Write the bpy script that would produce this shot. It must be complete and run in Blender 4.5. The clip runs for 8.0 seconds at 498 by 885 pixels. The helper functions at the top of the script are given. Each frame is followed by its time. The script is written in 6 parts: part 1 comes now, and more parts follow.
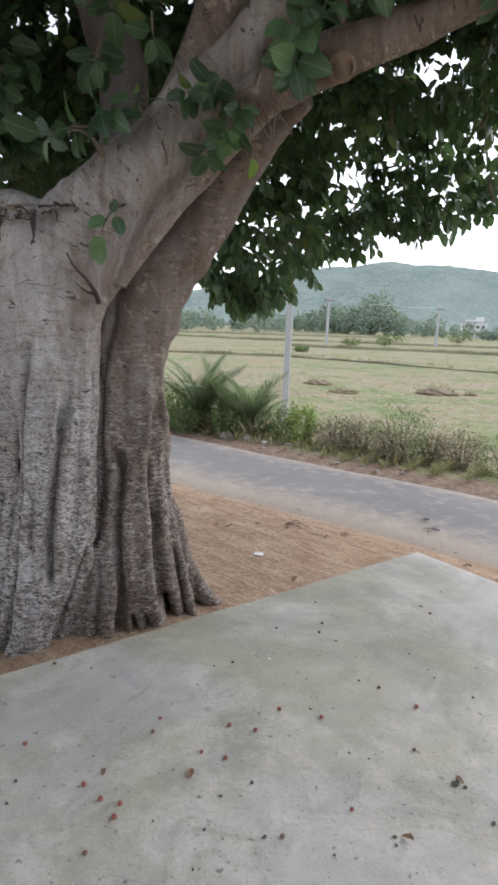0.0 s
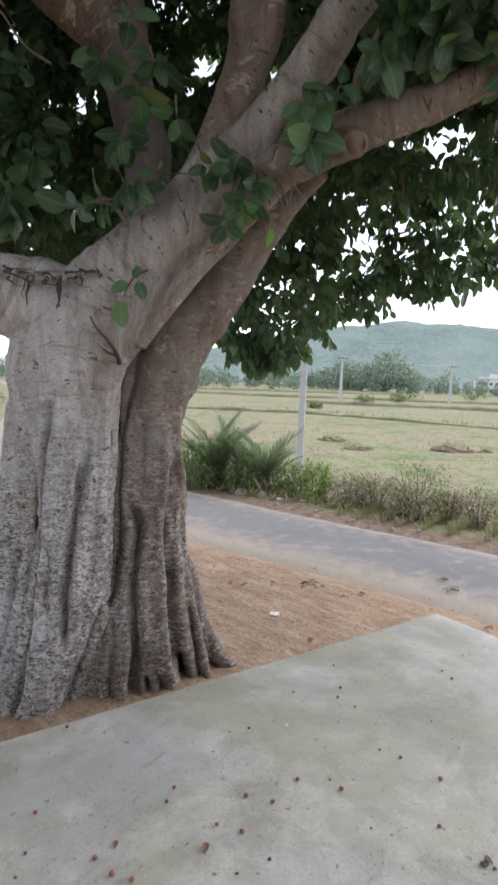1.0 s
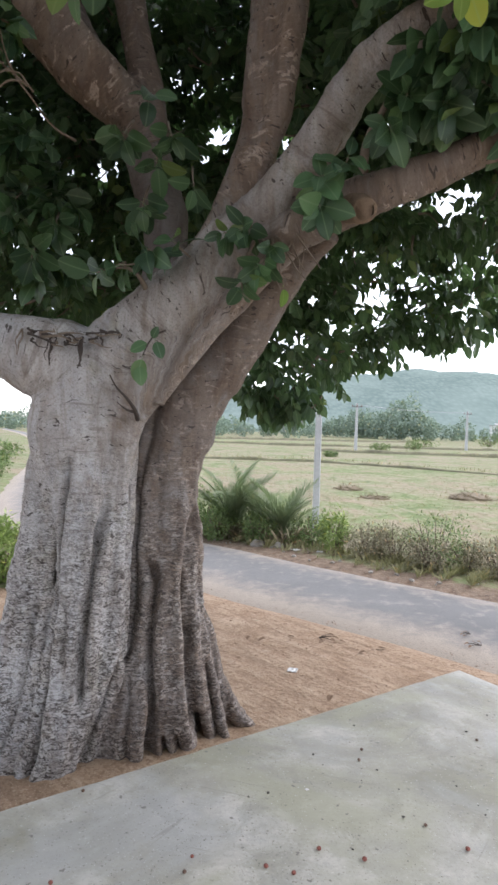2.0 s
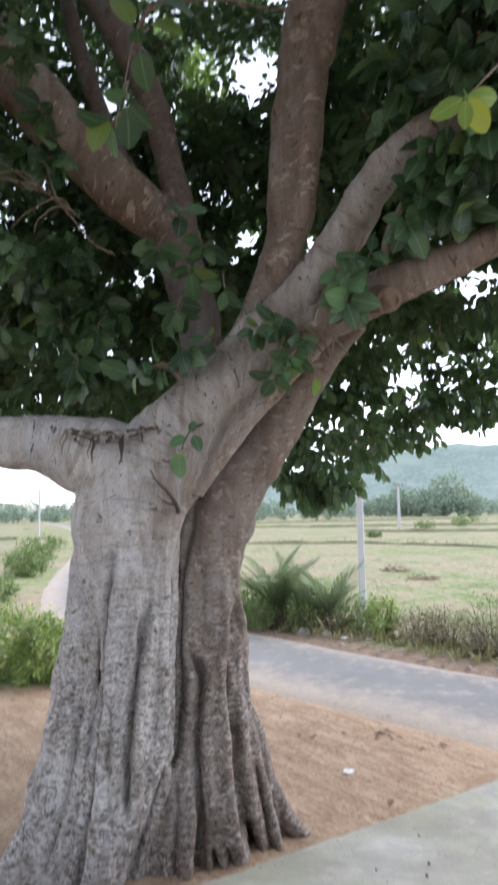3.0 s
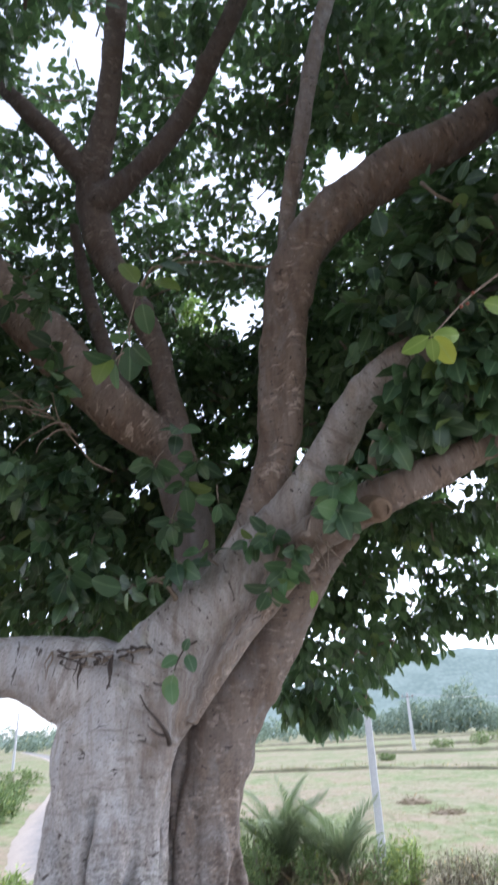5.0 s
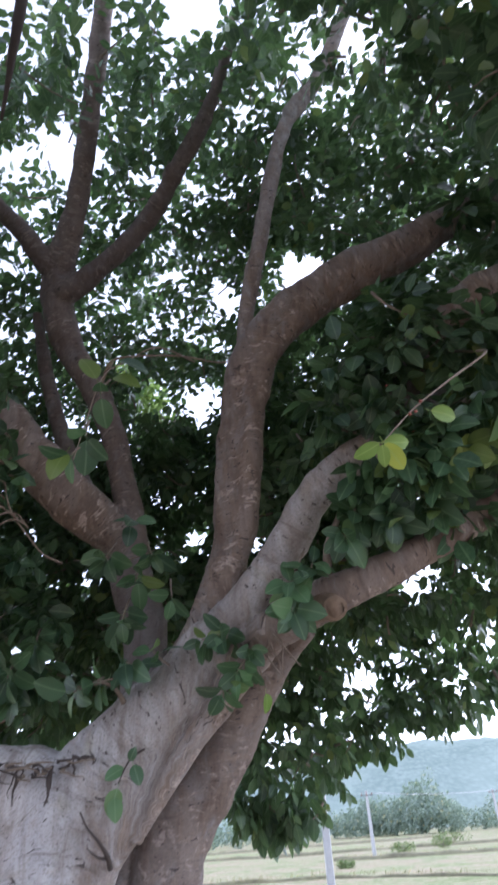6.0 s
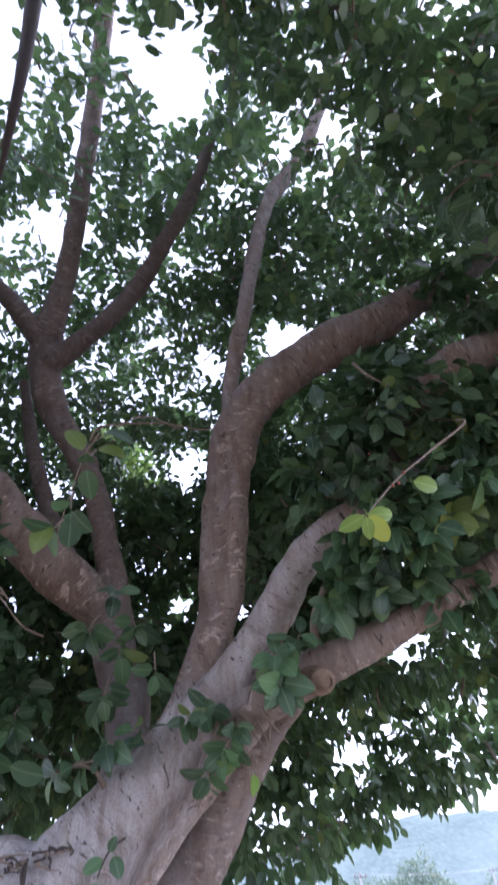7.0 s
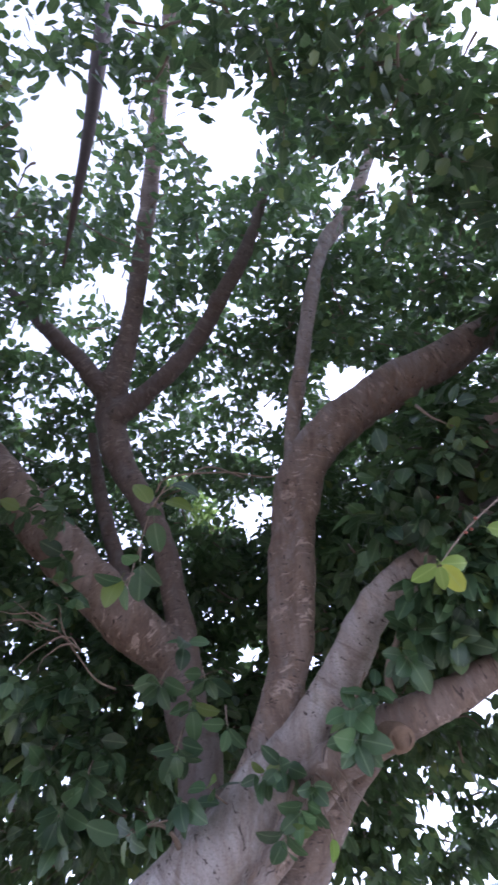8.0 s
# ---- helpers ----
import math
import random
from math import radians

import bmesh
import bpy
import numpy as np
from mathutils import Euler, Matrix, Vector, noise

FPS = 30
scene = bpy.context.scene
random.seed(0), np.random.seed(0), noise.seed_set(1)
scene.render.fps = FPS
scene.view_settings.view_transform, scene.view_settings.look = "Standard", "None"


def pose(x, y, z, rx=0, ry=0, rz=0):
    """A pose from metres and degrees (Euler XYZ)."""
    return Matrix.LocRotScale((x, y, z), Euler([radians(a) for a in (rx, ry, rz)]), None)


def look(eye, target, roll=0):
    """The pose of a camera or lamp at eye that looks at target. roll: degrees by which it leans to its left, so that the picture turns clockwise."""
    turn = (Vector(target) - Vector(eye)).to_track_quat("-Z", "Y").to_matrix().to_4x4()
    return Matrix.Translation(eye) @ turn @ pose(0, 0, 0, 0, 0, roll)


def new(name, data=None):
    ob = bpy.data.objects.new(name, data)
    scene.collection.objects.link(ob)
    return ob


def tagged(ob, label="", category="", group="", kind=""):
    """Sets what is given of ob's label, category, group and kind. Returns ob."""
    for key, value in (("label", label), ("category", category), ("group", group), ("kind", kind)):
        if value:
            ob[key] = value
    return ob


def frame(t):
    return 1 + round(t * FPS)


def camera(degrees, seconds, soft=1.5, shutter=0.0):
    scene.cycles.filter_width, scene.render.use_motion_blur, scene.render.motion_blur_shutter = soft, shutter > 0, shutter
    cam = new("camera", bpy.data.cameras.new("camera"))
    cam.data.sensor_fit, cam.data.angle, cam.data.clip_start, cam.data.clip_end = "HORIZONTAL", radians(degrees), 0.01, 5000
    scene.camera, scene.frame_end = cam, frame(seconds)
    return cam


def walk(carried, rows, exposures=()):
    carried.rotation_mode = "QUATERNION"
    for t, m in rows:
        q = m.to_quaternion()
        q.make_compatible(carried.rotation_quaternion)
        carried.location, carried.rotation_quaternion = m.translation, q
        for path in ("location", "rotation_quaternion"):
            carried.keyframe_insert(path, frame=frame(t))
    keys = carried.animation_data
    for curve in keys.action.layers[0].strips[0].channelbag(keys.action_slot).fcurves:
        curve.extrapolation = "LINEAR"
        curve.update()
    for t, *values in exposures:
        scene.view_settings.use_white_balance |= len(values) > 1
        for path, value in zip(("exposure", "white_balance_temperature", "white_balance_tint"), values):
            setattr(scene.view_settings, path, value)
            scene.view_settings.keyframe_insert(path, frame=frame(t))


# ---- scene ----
cam = camera(44.0, 8.0, 2.6, 0.55)
PATH = [
    (0, (-0.407, 0.099, 1.917), (-0.254, 2.057, 1.539), 2.4),
    (0.5, (-0.419, 0.094, 1.923), (-0.331, 2.068, 1.613), 2.3),
    (1, (-0.423, 0.08, 1.932), (-0.321, 2.068, 1.731), 2.4),
    (1.5, (-0.429, 0.058, 1.949), (-0.339, 2.053, 1.841), 2.3),
    (1.7, (-0.43, 0.054, 1.957), (-0.356, 2.052, 1.885), 2.0),
    (2.8, (-0.423, 0.011, 1.986), (-0.485, 2.007, 2.098), 0.4),
    (3, (-0.425, 0.014, 1.992), (-0.507, 2.0, 2.217), -0.7),
    (3.5, (-0.421, 0.018, 2.007), (-0.471, 1.989, 2.343), -1.9),
    (4, (-0.421, 0.016, 2.032), (-0.488, 1.942, 2.567), -2.6),
    (4.2, (-0.421, 0.0, 2.023), (-0.516, 1.909, 2.611), -2.5),
    (5.3, (-0.426, 0.011, 2.052), (-0.427, 1.784, 2.977), -2.7),
    (5.5, (-0.414, -0.016, 2.079), (-0.385, 1.741, 3.034), -3.0),
    (6, (-0.413, -0.042, 2.095), (-0.306, 1.641, 3.17), -3.8),
    (6.5, (-0.406, -0.053, 2.109), (-0.246, 1.581, 3.25), -5.3),
    (7, (-0.412, -0.089, 2.125), (-0.251, 1.48, 3.354), -5.4),
    (7.5, (-0.404, -0.107, 2.136), (-0.307, 1.384, 3.466), -5.7),
    (8, (-0.421, -0.118, 2.15), (-0.452, 1.363, 3.494), -3.0),
]
EXPOSURES = [(0.0, 1.32, 6300, 15), (1.5, 1.53, 6250, 15), (3.5, 1.88, 6000, 15), (5.5, 1.92, 5650, 19), (7.0, 2.22, 5450, 29), (7.5, 2.36, 5430, 33), (8.0, 2.2, 5400, 31)]
walk(cam, [(t, look(eye, target, roll)) for t, eye, target, roll in PATH], EXPOSURES)

# ---------------------------------------------------------------- light
world = bpy.data.worlds.new("overcast_sky")
scene.world = world
world.use_nodes = True
wn, wl = world.node_tree.nodes, world.node_tree.links
wn.clear()
sky = wn.new("ShaderNodeTexSky")
sky.sky_type, sky.sun_disc = "NISHITA", False
sky.sun_elevation, sky.sun_rotation = radians(45), radians(65)
sky.air_density, sky.dust_density, sky.ozone_density = 1.0, 1.0, 1.0
pale = wn.new("ShaderNodeHueSaturation")
pale.inputs["Saturation"].default_value = 0.3
back = wn.new("ShaderNodeBackground")
back.inputs["Strength"].default_value = 0.15
wout = wn.new("ShaderNodeOutputWorld")
wl.new(sky.outputs[0], pale.inputs["Color"])
wl.new(pale.outputs[0], back.inputs["Color"])
wl.new(back.outputs[0], wout.inputs["Surface"])

sun = new("sun", bpy.data.lights.new("sun", "SUN"))
sun.data.energy, sun.data.angle, sun.data.color = 0.7, radians(50), (1.0, 0.97, 0.93)
sun.matrix_world = look((14, 6.5, 15.4), (0, 0, 0))

# ---------------------------------------------------------------- materials
def mat(name):
    m = bpy.data.materials.new(name)
    m.use_nodes = True
    t = m.node_tree
    return m, t.nodes, t.links, t.nodes["Principled BSDF"]


def coords(n, l, scale=(1, 1, 1)):
    c, g = n.new("ShaderNodeTexCoord"), n.new("ShaderNodeMapping")
    g.inputs["Scale"].default_value = scale
    l.new(c.outputs["Object"], g.inputs["Vector"])
    return g.outputs["Vector"]


def noise_tex(n, l, vec, scale, detail=4, rough=0.55, dist=0.0):
    t = n.new("ShaderNodeTexNoise")
    t.inputs["Scale"].default_value, t.inputs["Detail"].default_value = scale, detail
    t.inputs["Roughness"].default_value, t.inputs["Distortion"].default_value = rough, dist
    l.new(vec, t.inputs["Vector"])
    return t.outputs["Fac"]


def ramp(n, l, fac, stops):
    r = n.new("ShaderNodeValToRGB")
    e = r.color_ramp.elements
    while len(e) < len(stops):
        e.new(0.5)
    for k, (p, c) in zip(e, stops):
        k.position, k.color = p, (*c, 1) if len(c) == 3 else c
    l.new(fac, r.inputs["Fac"])
    return r.outputs["Color"]


def grey(v):
    return (v, v, v)


def mix(n, l, fac, a, b, mode="MIX"):
    m = n.new("ShaderNodeMix")
    m.data_type, m.blend_type = "RGBA", mode
    for s, v in ((m.inputs[0], fac), (m.inputs[6], a), (m.inputs[7], b)):
        if isinstance(v, bpy.types.NodeSocket):
            l.new(v, s)
        else:
            s.default_value = v if isinstance(v, float) else (*v, 1)
    return m.outputs[2]


def bump(n, l, b, height, strength, distance, after=None):
    k = n.new("ShaderNodeBump")
    k.inputs["Strength"].default_value, k.inputs["Distance"].default_value = strength, distance
    l.new(height, k.inputs["Height"])
    if after is not None:
        l.new(after, k.inputs["Normal"])
    l.new(k.outputs[0], b.inputs["Normal"])
    return k.outputs[0]


def bark():
    """Fig bark: pale grey skin with cracks and eyes on old wood, tan and brown where it is fresher and where the
    trunk's right-side shade is painted in, ring scars along the limbs.
    The skin carries its own marks: brown (kind of bark), deep (darker bark with shade painted in), aged (cracked old
    bark) and along (metres along the limb)."""
    m, n, l, b = mat("fig_bark")
    v = coords(n, l)
    sep, grain = n.new("ShaderNodeSeparateXYZ"), n.new("ShaderNodeCombineXYZ")
    l.new(v, sep.inputs[0])
    marks = {}
    for key in ("brown", "deep", "aged", "along"):
        k = n.new("ShaderNodeAttribute")
        k.attribute_name = key
        marks[key] = k.outputs["Fac"]
    l.new(sep.outputs["X"], grain.inputs["X"])
    l.new(sep.outputs["Y"], grain.inputs["Y"])
    l.new(marks["along"], grain.inputs["Z"])

    def along(scale):
        g = n.new("ShaderNodeMapping")
        g.inputs["Scale"].default_value = scale
        l.new(grain.outputs[0], g.inputs["Vector"])
        return g.outputs["Vector"]

    def math_(op, x, y):
        k = n.new("ShaderNodeMath")
        k.operation = op
        for sock, val in zip(k.inputs, (x, y)):
            if isinstance(val, bpy.types.NodeSocket):
                l.new(val, sock)
            else:
                sock.default_value = val
        return k.outputs[0]

    big = noise_tex(n, l, along((1.6, 1.6, 0.5)), 2.2, 6, 0.68, 0.5)
    streak = noise_tex(n, l, along((1.0, 1.0, 0.10)), 11, 5, 0.65, 0.4)
    mid = noise_tex(n, l, along((1, 1, 0.6)), 8, 6, 0.68, 0.4)
    fine = noise_tex(n, l, v, 85, 5, 0.75)
    cracks = noise_tex(n, l, along((1.0, 1.0, 2.8)), 15, 4, 0.6, 1.1)
    scales = noise_tex(n, l, along((1.0, 1.0, 2.0)), 34, 3, 0.6, 0.9)
    broken = noise_tex(n, l, along((1, 1, 0.8)), 7, 4, 0.6, 0.3)
    dashes = noise_tex(n, l, along((1.0, 1.0, 2.3)), 25, 2, 0.55, 1.3)
    eyes = noise_tex(n, l, along((1.0, 1.0, 1.9)), 19, 2, 0.45, 0.9)
    rings = noise_tex(n, l, along((0.3, 0.3, 2.6)), 8, 5, 0.7, 0.5)
    flakes = noise_tex(n, l, along((0.8, 0.8, 1.7)), 13, 4, 0.62, 0.9)
    # grey skin: cool, whitish and olive patches with upright streaks
    skin = mix(n, l, ramp(n, l, big, ((0.36, grey(0)), (0.62, grey(1)))), (0.375, 0.37, 0.372), (0.48, 0.455, 0.435))
    skin = mix(n, l, ramp(n, l, streak, ((0.36, grey(0.8)), (0.50, grey(0)))), skin, (0.25, 0.215, 0.185))
    skin = mix(n, l, ramp(n, l, streak, ((0.54, grey(0)), (0.68, grey(0.6)))), skin, (0.53, 0.51, 0.49))
    skin = mix(n, l, ramp(n, l, broken, ((0.56, grey(0)), (0.70, grey(0.45)))), skin, (0.27, 0.255, 0.17))
    # fresher bark: tan to red-brown, also painted over the trunk's shaded right edge
    tan = mix(n, l, ramp(n, l, mid, ((0.34, grey(0)), (0.66, grey(1)))), (0.13, 0.094, 0.072), (0.265, 0.205, 0.16))
    tan = mix(n, l, ramp(n, l, streak, ((0.36, grey(0.6)), (0.52, grey(0)))), tan, (0.10, 0.066, 0.05))
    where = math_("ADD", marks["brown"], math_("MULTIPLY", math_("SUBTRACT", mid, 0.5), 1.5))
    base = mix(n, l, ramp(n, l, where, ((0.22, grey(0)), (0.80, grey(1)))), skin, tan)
    band = noise_tex(n, l, along((1.0, 1.0, 0.12)), 7, 3, 0.5, 0.3)
    base = mix(n, l, ramp(n, l, band, ((0.50, grey(0)), (0.58, grey(0.5)))), base, mix(n, l, 0.6, base, (0.27, 0.235, 0.215)))
    # pale flakes and ring scars where the limbs are brown
    patchy = ramp(n, l, broken, ((0.43, grey(0.15)), (0.54, grey(1))))
    scar = math_("MULTIPLY", ramp(n, l, rings, ((0.56, grey(0)), (0.66, grey(0.6)))), math_("MULTIPLY", patchy, marks["brown"]))
    base = mix(n, l, scar, base, (0.36, 0.27, 0.205))
    flake = math_("MULTIPLY", ramp(n, l, flakes, ((0.565, grey(0)), (0.615, grey(0.95)))), math_("MULTIPLY", patchy, marks["brown"]))
    base = mix(n, l, flake, base, (0.47, 0.39, 0.33))
    base = mix(n, l, ramp(n, l, rings, ((0.34, grey(0.45)), (0.43, grey(0)))), base, (0.13, 0.098, 0.078))
    # deep mixes the shade of inner limbs and stem into the bark colour
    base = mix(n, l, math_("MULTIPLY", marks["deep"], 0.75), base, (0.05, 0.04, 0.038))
    # old bark: scaly, split crosswise by dark cracks; pale lips are relief highlights painted in
    old = math_("MULTIPLY", marks["aged"], ramp(n, l, broken, ((0.34, grey(0.45)), (0.52, grey(1)))))
    split = ramp(n, l, cracks, ((0.45, grey(0)), (0.482, grey(1)), (0.518, grey(1)), (0.55, grey(0))))
    lips = ramp(n, l, cracks, ((0.55, grey(0)), (0.585, grey(0.6)), (0.70, grey(0.1))))
    gash = ramp(n, l, dashes, ((0.595, grey(0)), (0.635, grey(1))))
    crest = ramp(n, l, dashes, ((0.34, grey(0.55)), (0.43, grey(0))))
    chips = ramp(n, l, scales, ((0.36, grey(1)), (0.43, grey(0))))
    base = mix(n, l, math_("MULTIPLY", old, lips), base, mix(n, l, 0.55, base, (0.60, 0.56, 0.51)))
    base = mix(n, l, math_("MULTIPLY", old, math_("MULTIPLY", chips, 0.7)), base, (0.115, 0.094, 0.08))
    base = mix(n, l, math_("MULTIPLY", old, math_("MULTIPLY", split, 0.85)), base, (0.052, 0.042, 0.036))
    base = mix(n, l, math_("MULTIPLY", old, crest), base, mix(n, l, 0.6, base, (0.62, 0.58, 0.53)))
    base = mix(n, l, math_("MULTIPLY", old, math_("MULTIPLY", gash, 0.92)), base, (0.05, 0.04, 0.034))
    # dark eyes and torn spots on the smooth skin, fine grain over all
    base = mix(n, l, ramp(n, l, eyes, ((0.66, grey(0)), (0.685, grey(0.9)))), base, (0.055, 0.045, 0.04))
    base = mix(n, l, ramp(n, l, fine, ((0.34, grey(0.6)), (0.50, grey(0)))), base, (0.13, 0.108, 0.092))
    l.new(base, b.inputs["Base Color"])
    b.inputs["Roughness"].default_value = 0.82
    b.inputs["Specular IOR Level"].default_value = 0.25
    k = bump(n, l, b, mid, 0.5, 0.03)
    k = bump(n, l, b, math_("MULTIPLY", old, split), -0.9, 0.014, k)
    k = bump(n, l, b, math_("MULTIPLY", old, chips), -0.7, 0.008, k)
    k = bump(n, l, b, math_("MULTIPLY", old, gash), -0.9, 0.016, k)
    k = bump(n, l, b, rings, 0.4, 0.010, k)
    k = bump(n, l, b, eyes, -0.5, 0.02, k)
    bump(n, l, b, fine, 0.45, 0.006, k)
    return m


BARK = bark()


def leaf_material(name, dark, light, vein=(0.16, 0.24, 0.10), sheer=0.25, rough=0.38):
    m, n, l, b = mat(name)
    g = n.new("ShaderNodeNewGeometry")
    v = coords(n, l)
    who = n.new("ShaderNodeObjectInfo")
    lot = n.new("ShaderNodeMath")
    lot.operation = "ADD"
    l.new(g.outputs["Random Per Island"], lot.inputs[0])
    l.new(who.outputs["Random"], lot.inputs[1])
    part_ = n.new("ShaderNodeMath")
    part_.operation = "FRACT"
    l.new(lot.outputs[0], part_.inputs[0])
    fresh = (light[0] * 2.0, light[1] * 1.45, light[2] * 0.9)
    tone = ramp(n, l, part_.outputs[0], ((0.0, dark), (0.45, tuple((a + c) / 2 for a, c in zip(dark, light))), (0.8, light), (0.93, tuple(min(1, c * 1.45) for c in light)), (1.0, fresh)))
    rib_at = n.new("ShaderNodeAttribute")
    rib_at.attribute_name = "across"
    rib_ = n.new("ShaderNodeMath")
    rib_.operation = "ABSOLUTE"
    l.new(rib_at.outputs["Fac"], rib_.inputs[0])
    tone = mix(n, l, ramp(n, l, rib_.outputs[0], ((0.012, grey(0.45)), (0.035, grey(0.0)))), tone, vein)
    tone = mix(n, l, ramp(n, l, noise_tex(n, l, v, 40, 3), ((0.45, grey(0)), (0.8, grey(0.2)))), tone, vein)
    l.new(tone, b.inputs["Base Color"])
    b.inputs["Roughness"].default_value = rough
    b.inputs["Specular IOR Level"].default_value = 0.4
    tr = n.new("ShaderNodeBsdfTranslucent")
    l.new(mix(n, l, 0.4, tone, (0.16, 0.28, 0.05)), tr.inputs["Color"])
    s = n.new("ShaderNodeMixShader")
    s.inputs[0].default_value = sheer
    l.new(b.outputs[0], s.inputs[1])
    l.new(tr.outputs[0], s.inputs[2])
    l.new(s.outputs[0], n["Material Output"].inputs["Surface"])
    bump(n, l, b, noise_tex(n, l, v, 90, 2), 0.25, 0.004)
    return m


LEAF = leaf_material("fig_leaf", (0.033, 0.068, 0.041), (0.088, 0.152, 0.074), (0.2, 0.28, 0.14), 0.34)
LEAF_NEAR = leaf_material("near_fig_leaf", (0.024, 0.057, 0.034), (0.065, 0.128, 0.057), (0.19, 0.28, 0.15), 0.25, 0.32)
LEAF_LIME = leaf_material("young_fig_leaf", (0.16, 0.27, 0.05), (0.21, 0.32, 0.065), (0.36, 0.48, 0.14), 0.35)
# brighter copy of the fig leaf, for outer foliage that the sun lights
LEAF_SUNLIT = leaf_material("sunlit_outer_leaf", (0.13, 0.20, 0.055), (0.23, 0.31, 0.10), (0.3, 0.38, 0.15), 0.5, 0.4)
LEAF_OLIVE = leaf_material("olive_fig_leaf", (0.10, 0.15, 0.03), (0.13, 0.19, 0.045), (0.2, 0.26, 0.08), 0.3)
LEAF_SHRUB = leaf_material("shrub_leaf", (0.075, 0.125, 0.04), (0.155, 0.215, 0.075), (0.22, 0.26, 0.11), 0.3, 0.6)
LEAF_BUSH = leaf_material("bright_bush_leaf", (0.15, 0.22, 0.055), (0.27, 0.35, 0.10), (0.33, 0.38, 0.15), 0.35, 0.55)
LEAF_PALM = leaf_material("palm_leaflet", (0.12, 0.168, 0.092), (0.205, 0.255, 0.15), (0.28, 0.31, 0.19), 0.38, 0.6)
LEAF_DRY = leaf_material("dry_shrub_leaf", (0.15, 0.14, 0.085), (0.34, 0.29, 0.2), (0.35, 0.3, 0.22), 0.2, 0.8)
GRASS = leaf_material("verge_grass", (0.17, 0.165, 0.08), (0.31, 0.28, 0.155), (0.35, 0.3, 0.16), 0.3, 0.6)
STRAW = leaf_material("straw", (0.16, 0.12, 0.08), (0.26, 0.20, 0.13), (0.3, 0.25, 0.17), 0.1, 0.8)


def plain(name, a, c, scale=6, rough=0.8, metal=0.0, bumps=0.3, dist=0.01):
    m, n, l, b = mat(name)
    v = coords(n, l)
    f = noise_tex(n, l, v, scale, 6, 0.65)
    g = noise_tex(n, l, v, scale * 9, 4, 0.6)
    base = mix(n, l, ramp(n, l, f, ((0.3, grey(0)), (0.7, grey(1)))), a, c)
    base = mix(n, l, ramp(n, l, g, ((0.35, grey(0.35)), (0.6, grey(0)))), base, tuple(x * 0.6 for x in a))
    l.new(base, b.inputs["Base Color"])
    b.inputs["Roughness"].default_value, b.inputs["Metallic"].default_value = rough, metal
    bump(n, l, b, g, bumps, dist)
    return m


TWIG = plain("twig_bark", (0.15, 0.115, 0.085), (0.24, 0.19, 0.145), 20)
TWIG_DARK = plain("dark_twig_bark", (0.04, 0.03, 0.025), (0.07, 0.052, 0.042), 20)
STUB = plain("healed_cut_wood", (0.17, 0.115, 0.075), (0.27, 0.19, 0.125), 25, 0.85, 0.0, 0.6, 0.02)
FRUIT = plain("red_fig_fruit", (0.17, 0.04, 0.03), (0.27, 0.09, 0.055), 60, 0.65)
FRUIT_DRY = plain("dried_fig_fruit", (0.10, 0.06, 0.045), (0.18, 0.10, 0.06), 60, 0.8)
LITTER_LEAF = plain("dead_leaf", (0.17, 0.10, 0.06), (0.27, 0.17, 0.10), 30, 0.8)
DARK_CRUMB = plain("dark_crumb", (0.05, 0.045, 0.04), (0.11, 0.09, 0.07), 40, 0.9)
PAPER = plain("white_litter", (0.75, 0.74, 0.72), (0.6, 0.58, 0.55), 12, 0.7)
STONE = plain("pale_stone", (0.25, 0.225, 0.195), (0.36, 0.33, 0.29), 8, 0.9)
POLE = plain("cast_concrete_pole", (0.42, 0.42, 0.43), (0.52, 0.52, 0.52), 5, 0.85)
IRON = plain("weathered_iron", (0.16, 0.15, 0.15), (0.22, 0.2, 0.19), 20, 0.6, 0.7)
PORCELAIN = plain("brown_porcelain", (0.18, 0.09, 0.06), (0.22, 0.11, 0.07), 10, 0.3)
WIRE = plain("aluminium_wire", (0.30, 0.31, 0.33), (0.36, 0.36, 0.38), 10, 0.5, 0.6)
LIME_WASH = plain("white_limewash", (0.78, 0.78, 0.78), (0.7, 0.7, 0.7), 0.5, 0.9)
ROOFING = plain("grey_roofing", (0.35, 0.33, 0.32), (0.42, 0.4, 0.38), 0.6, 0.9)
WINDOW_DARK = plain("shaded_window", (0.08, 0.09, 0.10), (0.11, 0.12, 0.13), 1.0, 0.3)


def math_mul(n, l, x, y):
    k = n.new("ShaderNodeMath")
    k.operation = "MULTIPLY"
    l.new(x, k.inputs[0])
    l.new(y, k.inputs[1])
    return k.outputs[0]


